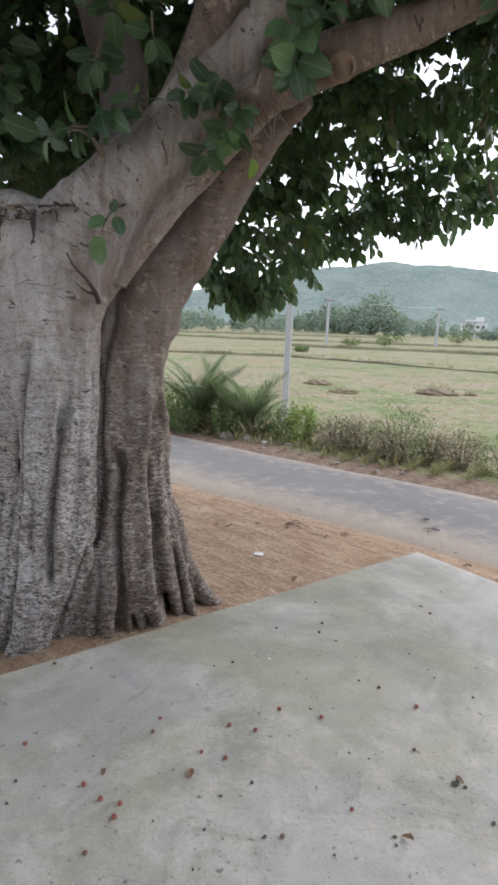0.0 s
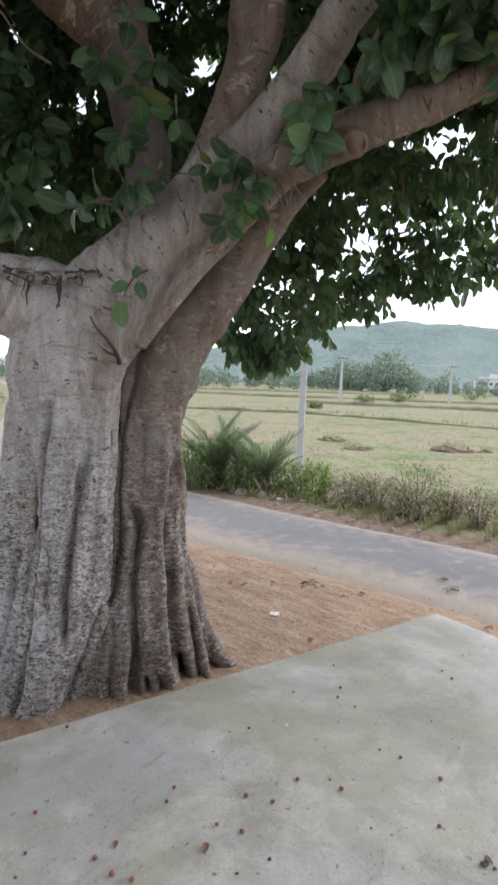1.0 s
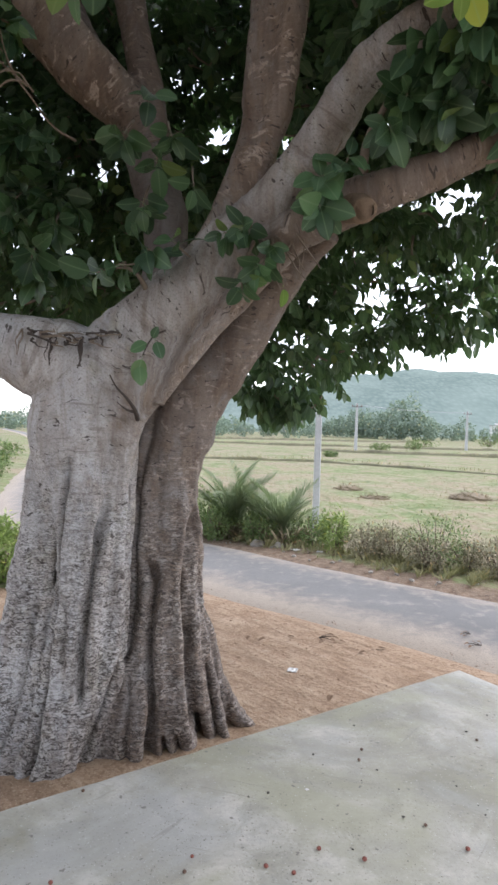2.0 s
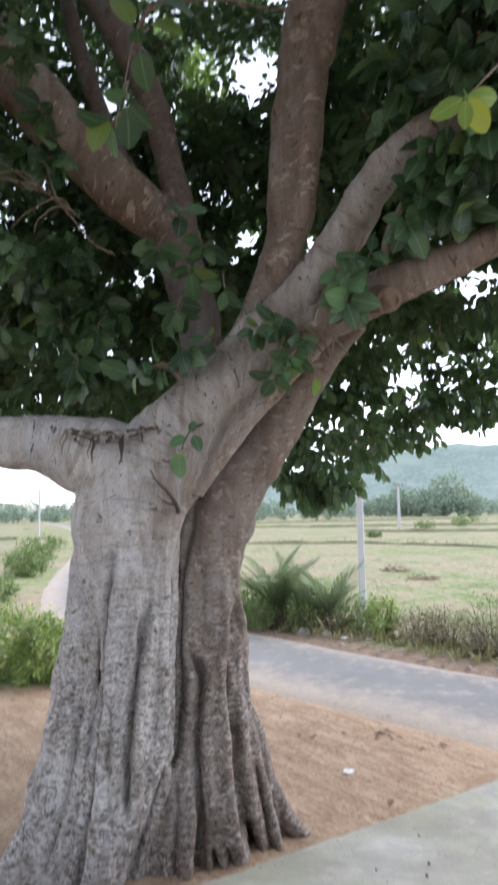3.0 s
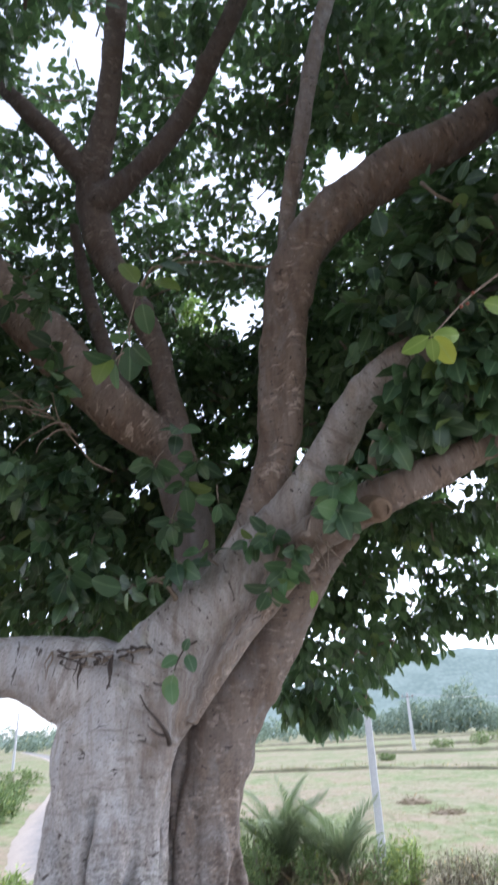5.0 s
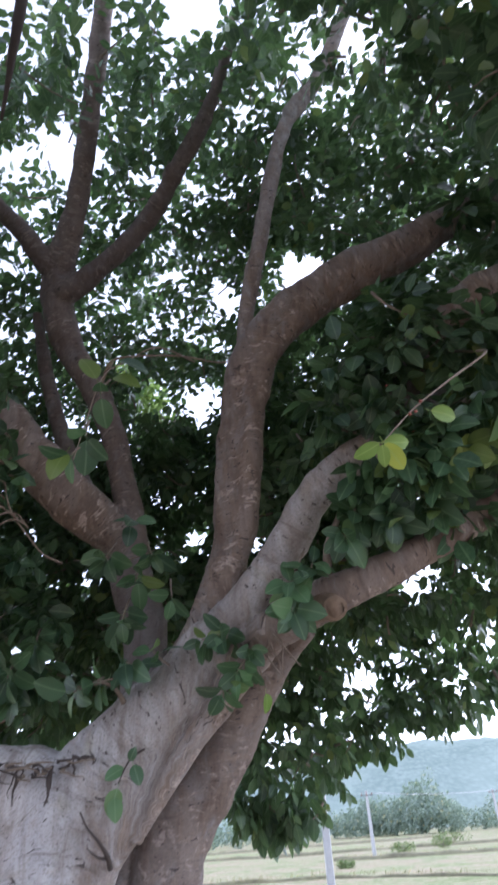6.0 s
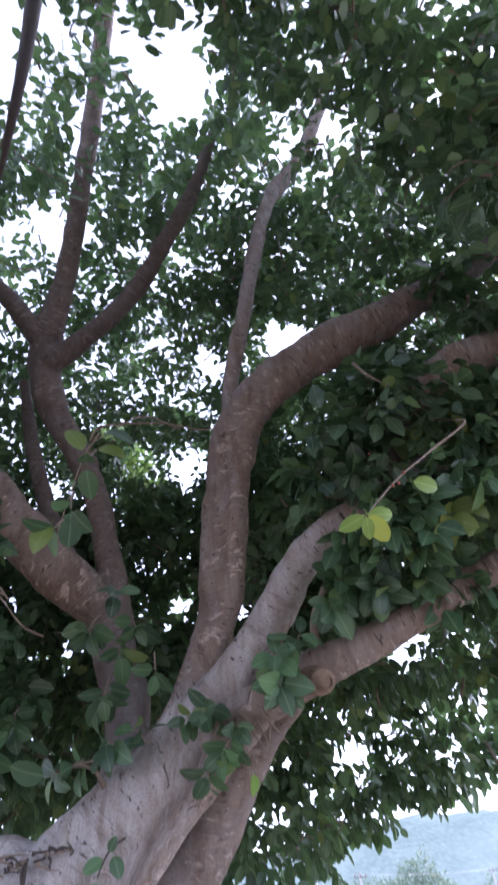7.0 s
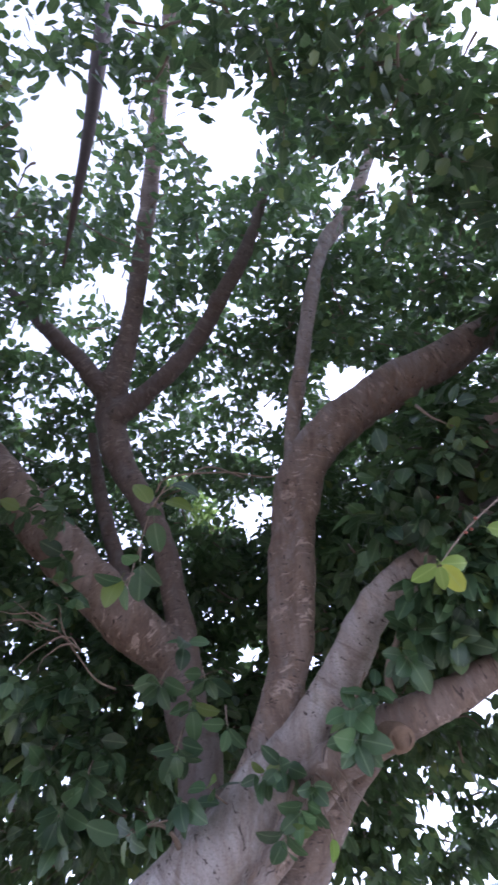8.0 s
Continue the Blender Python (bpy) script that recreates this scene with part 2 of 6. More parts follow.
def concrete():
    m, n, l, b = mat("smooth_cement_screed")
    v = coords(n, l)
    big, mid = noise_tex(n, l, v, 1.6, 7, 0.68, 0.6), noise_tex(n, l, v, 6.5, 8, 0.74, 0.4)
    fine, speck = noise_tex(n, l, v, 60, 5, 0.7), noise_tex(n, l, v, 32, 2, 0.5)
    base = mix(n, l, ramp(n, l, big, ((0.34, grey(0)), (0.66, grey(1)))), (0.365, 0.345, 0.28), (0.53, 0.505, 0.44))
    stain = noise_tex(n, l, v, 0.85, 6, 0.62, 0.9)
    base = mix(n, l, ramp(n, l, stain, ((0.40, grey(0.85)), (0.53, grey(0)))), base, (0.235, 0.222, 0.155))
    base = mix(n, l, ramp(n, l, stain, ((0.53, grey(0)), (0.63, grey(0.6)))), base, (0.60, 0.565, 0.50))
    blot = noise_tex(n, l, v, 3.2, 5, 0.7, 1.2)
    base = mix(n, l, ramp(n, l, blot, ((0.36, grey(0.6)), (0.47, grey(0)))), base, (0.25, 0.24, 0.19))
    base = mix(n, l, ramp(n, l, mid, ((0.38, grey(0.6)), (0.60, grey(0)))), base, (0.29, 0.28, 0.235))
    base = mix(n, l, ramp(n, l, mid, ((0.54, grey(0)), (0.72, grey(0.4)))), base, (0.55, 0.54, 0.51))
    base = mix(n, l, ramp(n, l, fine, ((0.30, grey(0.45)), (0.48, grey(0)))), base, (0.22, 0.21, 0.19))
    cool = noise_tex(n, l, v, 1.15, 5, 0.65, 0.5)
    base = mix(n, l, ramp(n, l, cool, ((0.50, grey(0)), (0.62, grey(0.45)))), base, (0.41, 0.413, 0.405))
    base = mix(n, l, ramp(n, l, cool, ((0.36, grey(0.65)), (0.48, grey(0)))), base, (0.34, 0.33, 0.225))
    for turn, way in ((0.35, (0.35, 9.0, 1)), (-0.9, (0.4, 8.0, 1))):
        spin = n.new("ShaderNodeMapping")
        spin.inputs["Rotation"].default_value = (0, 0, turn)
        l.new(v, spin.inputs["Vector"])
        thin = n.new("ShaderNodeMapping")
        thin.inputs["Scale"].default_value = way
        l.new(spin.outputs[0], thin.inputs["Vector"])
        scratch = noise_tex(n, l, thin.outputs[0], 3.0, 3, 0.5, 0.25)
        base = mix(n, l, ramp(n, l, scratch, ((0.685, grey(0)), (0.71, grey(0.4)), (0.73, grey(0.4)), (0.755, grey(0)))), base, (0.22, 0.21, 0.18))
    base = mix(n, l, ramp(n, l, speck, ((0.68, grey(0)), (0.73, grey(0.8)))), base, (0.15, 0.14, 0.115))
    pores = noise_tex(n, l, v, 110, 2, 0.5)
    base = mix(n, l, math_mul(n, l, ramp(n, l, pores, ((0.64, grey(0)), (0.70, grey(0.9)))), ramp(n, l, blot, ((0.42, grey(1)), (0.58, grey(0.2))))), base, (0.13, 0.12, 0.095))
    base = mix(n, l, ramp(n, l, pores, ((0.28, grey(0.6)), (0.33, grey(0)))), base, (0.62, 0.60, 0.55))
    l.new(base, b.inputs["Base Color"])
    l.new(ramp(n, l, mid, ((0.3, grey(0.45)), (0.7, grey(0.68)))), b.inputs["Roughness"])
    b.inputs["Specular IOR Level"].default_value = 0.4
    k = bump(n, l, b, mid, 0.15, 0.01)
    bump(n, l, b, fine, 0.15, 0.003, k)
    return m


CONCRETE = concrete()


def earth():
    """Bare reddish earth near the tree and the road, stubble and thin grass in the fields; split by the painted attribute."""
    m, n, l, b = mat("earth_and_stubble")
    v = coords(n, l)
    big, mid = noise_tex(n, l, v, 0.35, 5, 0.6), noise_tex(n, l, v, 3.0, 6, 0.65, 0.3)
    fine = noise_tex(n, l, v, 28, 5, 0.7)
    far = noise_tex(n, l, coords(n, l, (0.35, 1, 1)), 0.045, 6, 0.6, 0.8)
    turn = n.new("ShaderNodeMapping")
    turn.inputs["Rotation"].default_value = (0, 0, radians(48))
    l.new(v, turn.inputs["Vector"])
    draw = n.new("ShaderNodeMapping")
    draw.inputs["Scale"].default_value = (0.8, 3.4, 1)
    l.new(turn.outputs[0], draw.inputs["Vector"])
    tracks = noise_tex(n, l, draw.outputs[0], 3.2, 7, 0.68, 0.5)
    bare = mix(n, l, ramp(n, l, mid, ((0.34, grey(0)), (0.66, grey(1)))), (0.315, 0.215, 0.14), (0.435, 0.322, 0.222))
    bare = mix(n, l, ramp(n, l, tracks, ((0.40, grey(0.55)), (0.52, grey(0)))), bare, (0.22, 0.15, 0.10))
    bare = mix(n, l, ramp(n, l, tracks, ((0.56, grey(0)), (0.66, grey(0.4)))), bare, (0.52, 0.42, 0.32))
    verge = n.new("ShaderNodeAttribute")
    verge.attribute_name = "verge"
    litter = mix(n, l, ramp(n, l, noise_tex(n, l, v, 9, 6, 0.75), ((0.4, grey(0)), (0.6, grey(1)))), (0.13, 0.095, 0.07), (0.27, 0.205, 0.15))
    bare = mix(n, l, verge.outputs["Fac"], bare, litter)
    bare = mix(n, l, ramp(n, l, fine, ((0.36, grey(0.7)), (0.52, grey(0)))), bare, (0.19, 0.12, 0.075))
    grit = noise_tex(n, l, v, 75, 3, 0.7)
    bare = mix(n, l, ramp(n, l, grit, ((0.58, grey(0)), (0.68, grey(0.6)))), bare, (0.55, 0.45, 0.34))
    bare = mix(n, l, ramp(n, l, grit, ((0.32, grey(0.6)), (0.40, grey(0)))), bare, (0.12, 0.08, 0.05))
    green = mix(n, l, ramp(n, l, mid, ((0.36, grey(0)), (0.62, grey(1)))), (0.235, 0.26, 0.135), (0.155, 0.215, 0.075))
    green = mix(n, l, ramp(n, l, far, ((0.46, grey(0)), (0.54, grey(0.75)))), green, (0.28, 0.25, 0.17))
    green = mix(n, l, ramp(n, l, big, ((0.5, grey(0)), (0.7, grey(0.5)))), green, (0.215, 0.265, 0.11))
    patch = noise_tex(n, l, coords(n, l, (0.7, 0.6, 1)), 0.42, 9, 0.8, 0.8)
    green = mix(n, l, ramp(n, l, patch, ((0.48, grey(0)), (0.56, grey(0.85)))), green, (0.30, 0.232, 0.165))
    green = mix(n, l, ramp(n, l, patch, ((0.40, grey(0.85)), (0.47, grey(0)))), green, (0.12, 0.175, 0.055))
    tuft = noise_tex(n, l, coords(n, l, (1, 0.45, 1)), 4.5, 5, 0.75, 0.6)
    green = mix(n, l, ramp(n, l, tuft, ((0.36, grey(0.85)), (0.47, grey(0)))), green, (0.105, 0.125, 0.05))
    green = mix(n, l, ramp(n, l, tuft, ((0.55, grey(0)), (0.66, grey(0.7)))), green, (0.40, 0.33, 0.255))
    green = mix(n, l, ramp(n, l, fine, ((0.36, grey(0.5)), (0.55, grey(0)))), green, (0.14, 0.13, 0.07))
    a = n.new("ShaderNodeAttribute")
    a.attribute_name = "field"
    e = n.new("ShaderNodeMath")
    e.operation = "MULTIPLY_ADD"
    l.new(noise_tex(n, l, v, 5.0, 7, 0.75), e.inputs[0])
    e.inputs[1].default_value = 1.3
    l.new(a.outputs["Fac"], e.inputs[2])
    l.new(mix(n, l, ramp(n, l, e.outputs[0], ((0.85, grey(0)), (1.35, grey(1)))), bare, green), b.inputs["Base Color"])
    b.inputs["Roughness"].default_value = 0.95
    b.inputs["Specular IOR Level"].default_value = 0.15
    k = bump(n, l, b, mid, 0.5, 0.06)
    k = bump(n, l, b, tracks, 0.35, 0.05, k)
    bump(n, l, b, fine, 0.5, 0.012, k)
    return m


EARTH = earth()


def asphalt():
    m, n, l, b = mat("dusty_worn_asphalt")
    v = coords(n, l)
    big, mid, fine = noise_tex(n, l, v, 0.8, 5, 0.6), noise_tex(n, l, v, 4.5, 6, 0.7, 0.4), noise_tex(n, l, v, 90, 3, 0.7)
    base = mix(n, l, ramp(n, l, big, ((0.35, grey(0)), (0.7, grey(1)))), (0.145, 0.142, 0.137), (0.20, 0.195, 0.185))
    base = mix(n, l, ramp(n, l, mid, ((0.54, grey(0)), (0.66, grey(0.45)))), base, (0.30, 0.285, 0.26))
    a = n.new("ShaderNodeAttribute")
    a.attribute_name = "dust"
    d = n.new("ShaderNodeMath")
    d.operation = "MULTIPLY_ADD"
    l.new(mid, d.inputs[0])
    d.inputs[1].default_value = 0.9
    l.new(a.outputs["Fac"], d.inputs[2])
    base = mix(n, l, ramp(n, l, d.outputs[0], ((0.5, grey(0)), (1.3, grey(0.95)))), base, (0.40, 0.335, 0.265))
    base = mix(n, l, ramp(n, l, fine, ((0.35, grey(0.5)), (0.55, grey(0)))), base, (0.09, 0.09, 0.095))
    l.new(base, b.inputs["Base Color"])
    b.inputs["Roughness"].default_value = 0.9
    k = bump(n, l, b, mid, 0.25, 0.02)
    bump(n, l, b, fine, 0.4, 0.005, k)
    return m


ASPHALT = asphalt()


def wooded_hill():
    # distance haze is put into these pale grey-green colours
    m, n, l, b = mat("haze_tinted_hill")
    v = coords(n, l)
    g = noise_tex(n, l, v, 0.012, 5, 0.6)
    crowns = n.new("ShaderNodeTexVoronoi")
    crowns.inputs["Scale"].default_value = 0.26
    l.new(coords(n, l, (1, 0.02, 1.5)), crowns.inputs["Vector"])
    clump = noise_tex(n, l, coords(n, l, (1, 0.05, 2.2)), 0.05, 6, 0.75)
    # crown middles lighter, the shade between crowns painted darker
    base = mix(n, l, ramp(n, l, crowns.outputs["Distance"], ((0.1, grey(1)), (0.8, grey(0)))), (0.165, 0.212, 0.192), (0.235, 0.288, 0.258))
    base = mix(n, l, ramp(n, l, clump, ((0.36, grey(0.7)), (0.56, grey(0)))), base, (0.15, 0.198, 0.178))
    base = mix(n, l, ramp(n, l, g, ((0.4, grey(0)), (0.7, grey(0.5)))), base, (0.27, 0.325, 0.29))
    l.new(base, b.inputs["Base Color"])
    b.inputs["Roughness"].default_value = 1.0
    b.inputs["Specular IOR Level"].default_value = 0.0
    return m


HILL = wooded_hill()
# haze painted in: paler, greyer foliage than the trees would have close up
WOODS = leaf_material("haze_tinted_foliage", (0.17, 0.225, 0.19), (0.27, 0.33, 0.275), (0.28, 0.34, 0.29), 0.3, 1.0)


# ---------------------------------------------------------------- building helpers
def part(name, bm, material, parent=None, label=""):
    me = bm
    if isinstance(bm, bmesh.types.BMesh):
        me = bpy.data.meshes.new(name)
        bm.to_mesh(me)
        bm.free()
    if not me.materials:
        me.materials.append(material)
    ob = new(name, me)
    ob.parent = parent
    if label:
        ob["label"] = label
    return ob


def thing(name, at=(0, 0, 0), label="", category="", group="", kind=""):
    ob = new(name)
    ob.location = at
    ob.empty_display_size = 0.1
    return tagged(ob, label, category, group, kind)


def smooth(me):
    me.polygons.foreach_set("use_smooth", np.ones(len(me.polygons), bool))
    return me


def spline(pts, step=0.06):
    """Points (x, y, z, r) along a smooth line through the given ones."""
    p = np.array(pts, float)
    q = np.vstack([2 * p[0] - p[1], p, 2 * p[-1] - p[-2]])
    q[:, 3] = np.maximum(q[:, 3], p[:, 3].min() * 0.6)
    out = []
    for i in range(1, len(q) - 2):
        a, b, c, d = q[i - 1:i + 3]
        k = max(2, int(np.linalg.norm(c[:3] - b[:3]) / step))
        for t in np.arange(k) / k:
            out.append(0.5 * (2 * b + (c - a) * t + (2 * a - 5 * b + 4 * c - d) * t * t + (3 * b - a - 3 * c + d) * t ** 3))
    out.append(p[-1])
    return np.array(out)


def tube(bm, pts, sides=14, step=0.06, rough=0.06, closed=True, smooth_line=True):
    """A limb: rings along a smooth line, with knobs and hollows."""
    line = spline(pts, step) if smooth_line else np.array(pts, float)
    up, rings = Vector((0.3, 1, 0.2)).normalized(), []
    for i, (x, y, z, r) in enumerate(line):
        j, k = max(i - 1, 0), min(i + 1, len(line) - 1)
        way = Vector(line[k][:3] - line[j][:3]).normalized()
        side = way.cross(up).normalized()
        up = side.cross(way).normalized()
        ring, o = [], Vector((x, y, z))
        for s in range(sides):
            a = 2 * math.pi * s / sides
            d = side * math.cos(a) + up * math.sin(a)
            e = 1 + rough * (noise.noise((o + d * r) * 4.0) * 1.4 + 0.6 * noise.noise((o + d * r) * 11.0))
            ring.append(bm.verts.new(o + d * r * e))
        rings.append(ring)
    for a, b in zip(rings, rings[1:]):
        for s in range(sides):
            bm.faces.new((a[s], a[(s + 1) % sides], b[(s + 1) % sides], b[s])).smooth = True
    if closed:
        bm.faces.new(rings[0][::-1])
        bm.faces.new(rings[-1])
    return bm


# blade: stations along the length and half widths, folded at the midrib
def blade(stations, fold=0.16, curl=0.22):
    v, f = [(0.0, 0.0, 0.0)], []
    for s, w in stations[1:-1]:
        z = -curl * s * s
        v += [(s, w, z + fold * w), (s, 0.0, z), (s, -w, z + fold * w)]
    v.append((1.0, 0.0, -curl))
    m = len(stations) - 2
    f += [(0, 2, 1), (0, 3, 2)]
    for i in range(m - 1):
        a = 1 + 3 * i
        f += [(a, a + 1, a + 4, a + 3), (a + 1, a + 2, a + 5, a + 4)]
    a, t = 1 + 3 * (m - 1), len(v) - 1
    f += [(a, a + 1, t), (a + 1, a + 2, t)]
    return np.array(v), f


OVAL = blade(((0, 0), (0.14, 0.19), (0.45, 0.32), (0.80, 0.20), (1, 0)))
OVAL_HIGH = blade(((0, 0), (0.22, 0.25), (0.70, 0.26), (1, 0)))
SLIM = blade(((0, 0), (0.3, 0.13), (0.65, 0.12), (1, 0)))
SCALE_LEAF = (np.array([(0, 0, 0), (0.5, 0.32, 0.06), (0.5, -0.32, 0.06), (1, 0, 0)], float), [(0, 2, 1), (1, 2, 3)])
THIN = blade(((0, 0), (0.3, 0.02), (0.7, 0.017), (1, 0)), 0.1, 0.25)
NARROW = blade(((0, 0), (0.35, 0.045), (0.7, 0.04), (1, 0)), 0.1, 0.5)


def blades(name, shape, base, way, face, size, extra=None):
    """One mesh of many leaves: base points, directions, rough normals and lengths."""
    V, F = shape
    way = way / np.linalg.norm(way, axis=1)[:, None]
    side = np.cross(face, way)
    side /= np.linalg.norm(side, axis=1)[:, None] + 1e-9
    face = np.cross(way, side)
    co = base[:, None] + size[:, None, None] * (V[None, :, 0:1] * way[:, None] + V[None, :, 1:2] * side[:, None] + V[None, :, 2:3] * face[:, None])
    n, m = len(base), len(V)
    sizes = np.tile([len(f) for f in F], n)
    loops = (np.concatenate([np.array(f) for f in F])[None] + (np.arange(n) * m)[:, None]).ravel()
    me = bpy.data.meshes.new(name)
    me.vertices.add(n * m)
    me.vertices.foreach_set("co", co.astype(np.float32).ravel())
    me.loops.add(len(loops))
    me.loops.foreach_set("vertex_index", loops.astype(np.int32))
    me.polygons.add(len(sizes))
    me.polygons.foreach_set("loop_start", (np.cumsum(sizes) - sizes).astype(np.int32))
    me.update(calc_edges=True)
    me.validate()
    me.attributes.new("across", "FLOAT", "POINT").data.foreach_set("value", np.tile(V[:, 1], n).astype(np.float32))
    return smooth(me)


rng = np.random.default_rng(7)


def unit(v):
    return v / (np.linalg.norm(v, axis=-1, keepdims=True) + 1e-9)


def sprays(tips, ways, leaves=8, size=0.135, droop=0.6, spread=0.03):
    """Leaves in spirals round twig ends: returns base, way, face and size of each."""
    n = len(tips)
    k = np.tile(np.arange(leaves), n)
    tip, way = np.repeat(tips, leaves, 0), unit(np.repeat(ways, leaves, 0))
    ang = k * 2.4 + np.repeat(rng.uniform(0, 6.28, n), leaves) + rng.normal(0, 0.3, n * leaves)
    a = unit(np.cross(way, np.array([0.31, 0.52, 0.8])))
    b = np.cross(way, a)
    rad = a * np.cos(ang)[:, None] + b * np.sin(ang)[:, None]
    open_ = 0.55 + 0.6 * (k / leaves)
    d = way * (0.9 - 0.55 * k / leaves)[:, None] + rad * open_[:, None] + rng.normal(0, 0.18, (n * leaves, 3))
    d[:, 2] -= droop
    base = tip - way * (k * spread)[:, None] + rad * 0.02
    face = rad * -0.25 + way * 0.5 + rng.normal(0, 0.45, (n * leaves, 3))
    face[:, 2] += 0.8
    return base, d, face, size * rng.uniform(0.65, 1.2, n * leaves)


# ---------------------------------------------------------------- ground and road
ROAD = [(14.0, -8.5), (8.0, -0.6), (5.0, 3.3), (2.35, 6.15), (0.65, 7.65), (-0.9, 9.1), (-2.7, 10.9), (-4.15, 13.0), (-5.3, 16.0), (-6.9, 21.3), (-9.2, 30.0), (-13.6, 44.0), (-21.0, 66.0), (-34.0, 100.0), (-60.0, 160.0)]
ROAD_LINE = spline([(x, y, 0.0, 1.1) for x, y in ROAD], 0.35)[:, :2]
FIELD = -0.5


def road_side(x, y):
    """Distance to the middle of the road, and on which side: minus is the tree's."""
    p = np.stack([x, y], -1)
    best, sign = np.full(x.shape, 1e9), np.zeros(x.shape)
    for a, b in zip(ROAD_LINE[:-1], ROAD_LINE[1:]):
        ab = b - a
        t = np.clip(((p - a) @ ab) / (ab @ ab), 0, 1)
        q = p - (a + t[..., None] * ab)
        d = np.hypot(q[..., 0], q[..., 1])
        near = d < best
        best = np.where(near, d, best)
        sign = np.where(near, np.sign(ab[0] * q[..., 1] - ab[1] * q[..., 0]), sign)
    return best, -sign


def waves(x, y, scale, seed):
    """Smooth ups and downs between -1 and 1, from a few crossed waves."""
    r, z = np.random.default_rng(seed), 0
    for i in range(5):
        a, k = r.uniform(0, 6.28), scale * r.uniform(0.5, 2.2)
        z = z + np.sin((x * math.cos(a) + y * math.sin(a)) * k + r.uniform(0, 6.28))
    return z / 5


def ease(a, b, v):
    t = np.clip((v - a) / (b - a), 0, 1)
    return t * t * (3 - 2 * t)


def height(x, y):
    d, s = road_side(x, y)
    out = np.where(s > 0, ease(1.9, 4.2, d), ease(2.2, 9.0, d) * ease(9.0, 14.0, y))
    z = FIELD * out + 0.10 * waves(x, y, 0.25, 3) * out * ease(2, 12, d)
    z = z + 0.02 * waves(x, y, 1.3, 5) * ease(1.0, 1.6, d)
    return z, out, d, s


def build_ground():
    n = 380
    u = np.linspace(-1, 1, n)
    g = 0.9 * np.sinh(u * 8.7)
    x, y = np.meshgrid(g - 0.3, g + 7.5)
    z, out, d, s = height(x, y)
    # low berm where soil gathers round the roots
    z = z + 0.06 * np.exp(-((x + 1.1) ** 2 + (y - 3.8) ** 2) / 0.9)
    z = z - 0.03 * ease(1.35, 1.0, d)
    field = np.clip(np.where(s > 0, ease(1.4, 2.3, d + 0.35 * waves(x, y, 2.6, 9)), ease(0.9, 1.35, d + 0.15 * waves(x, y, 1.2, 4)) * ease(6.9, 8.0, y + 0.35 * waves(x, y, 1.5, 8))), 0, 1)
    me = bpy.data.meshes.new("ground")
    v = np.stack([x, y, z], -1).reshape(-1, 3)
    i = np.arange(n * n).reshape(n, n)
    f = np.stack([i[:-1, :-1], i[:-1, 1:], i[1:, 1:], i[1:, :-1]], -1).reshape(-1, 4)
    me.from_pydata(v.tolist(), [], f.tolist())
    me.attributes.new("verge", "FLOAT", "POINT").data.foreach_set("value", (s > 0).astype(np.float32).ravel())
    me.attributes.new("field", "FLOAT", "POINT").data.foreach_set("value", field.ravel().astype(np.float32))
    ob = part("ground", smooth(me), EARTH)
    return tagged(ob, "reddish bare earth passing into stubble and thin grass", "ground", kind="structure")


build_ground()


def ground_z(x, y):
    return float(height(np.array([x]), np.array([y]))[0][0])


def build_road():
    line, rows = ROAD_LINE, []
    dust = []
    for i, p in enumerate(line):
        w = line[min(i + 1, len(line) - 1)] - line[max(i - 1, 0)]
        w = Vector((w[0], w[1], 0)).normalized()
        side = Vector((-w.y, w.x, 0))
        row = []
        for k in range(13):
            s = k / 6 - 1
            edge = 1.12 + 0.09 * noise.noise(Vector((p[0], p[1], 3 * math.copysign(1, s))) * 1.3)
            o = Vector((p[0], p[1], 0.012 + 0.025 * (1 - s * s))) + side * edge * s
            if abs(s) == 1:
                o.z = -0.03
            row.append(o)
            dust.append(abs(s) ** 2.5 * 0.55 + 0.28 * max(0.0, s))
        rows.append(row)
    me = bpy.data.meshes.new("road")
    f = [(13 * i + k, 13 * i + k + 1, 13 * i + k + 14, 13 * i + k + 13) for i in range(len(rows) - 1) for k in range(12)]
    me.from_pydata([tuple(o) for r in rows for o in r], [], [q[::-1] for q in f])
    me.attributes.new("dust", "FLOAT", "POINT").data.foreach_set("value", dust)
    return tagged(part("road", smooth(me), ASPHALT), "narrow grey asphalt lane with dusty worn edges", "road", kind="structure")


build_road()

# ---------------------------------------------------------------- concrete platform
CORNER, ALONG, ACROSS = Vector((1.02, 3.85, 0)), Vector((-0.838, -0.546, 0)), Vector((0.546, -0.838, 0))
SLAB_TOP = 0.5


def slab_point(a, b, z=SLAB_TOP):
    return CORNER + ALONG * a + ACROSS * b + Vector((0, 0, z))


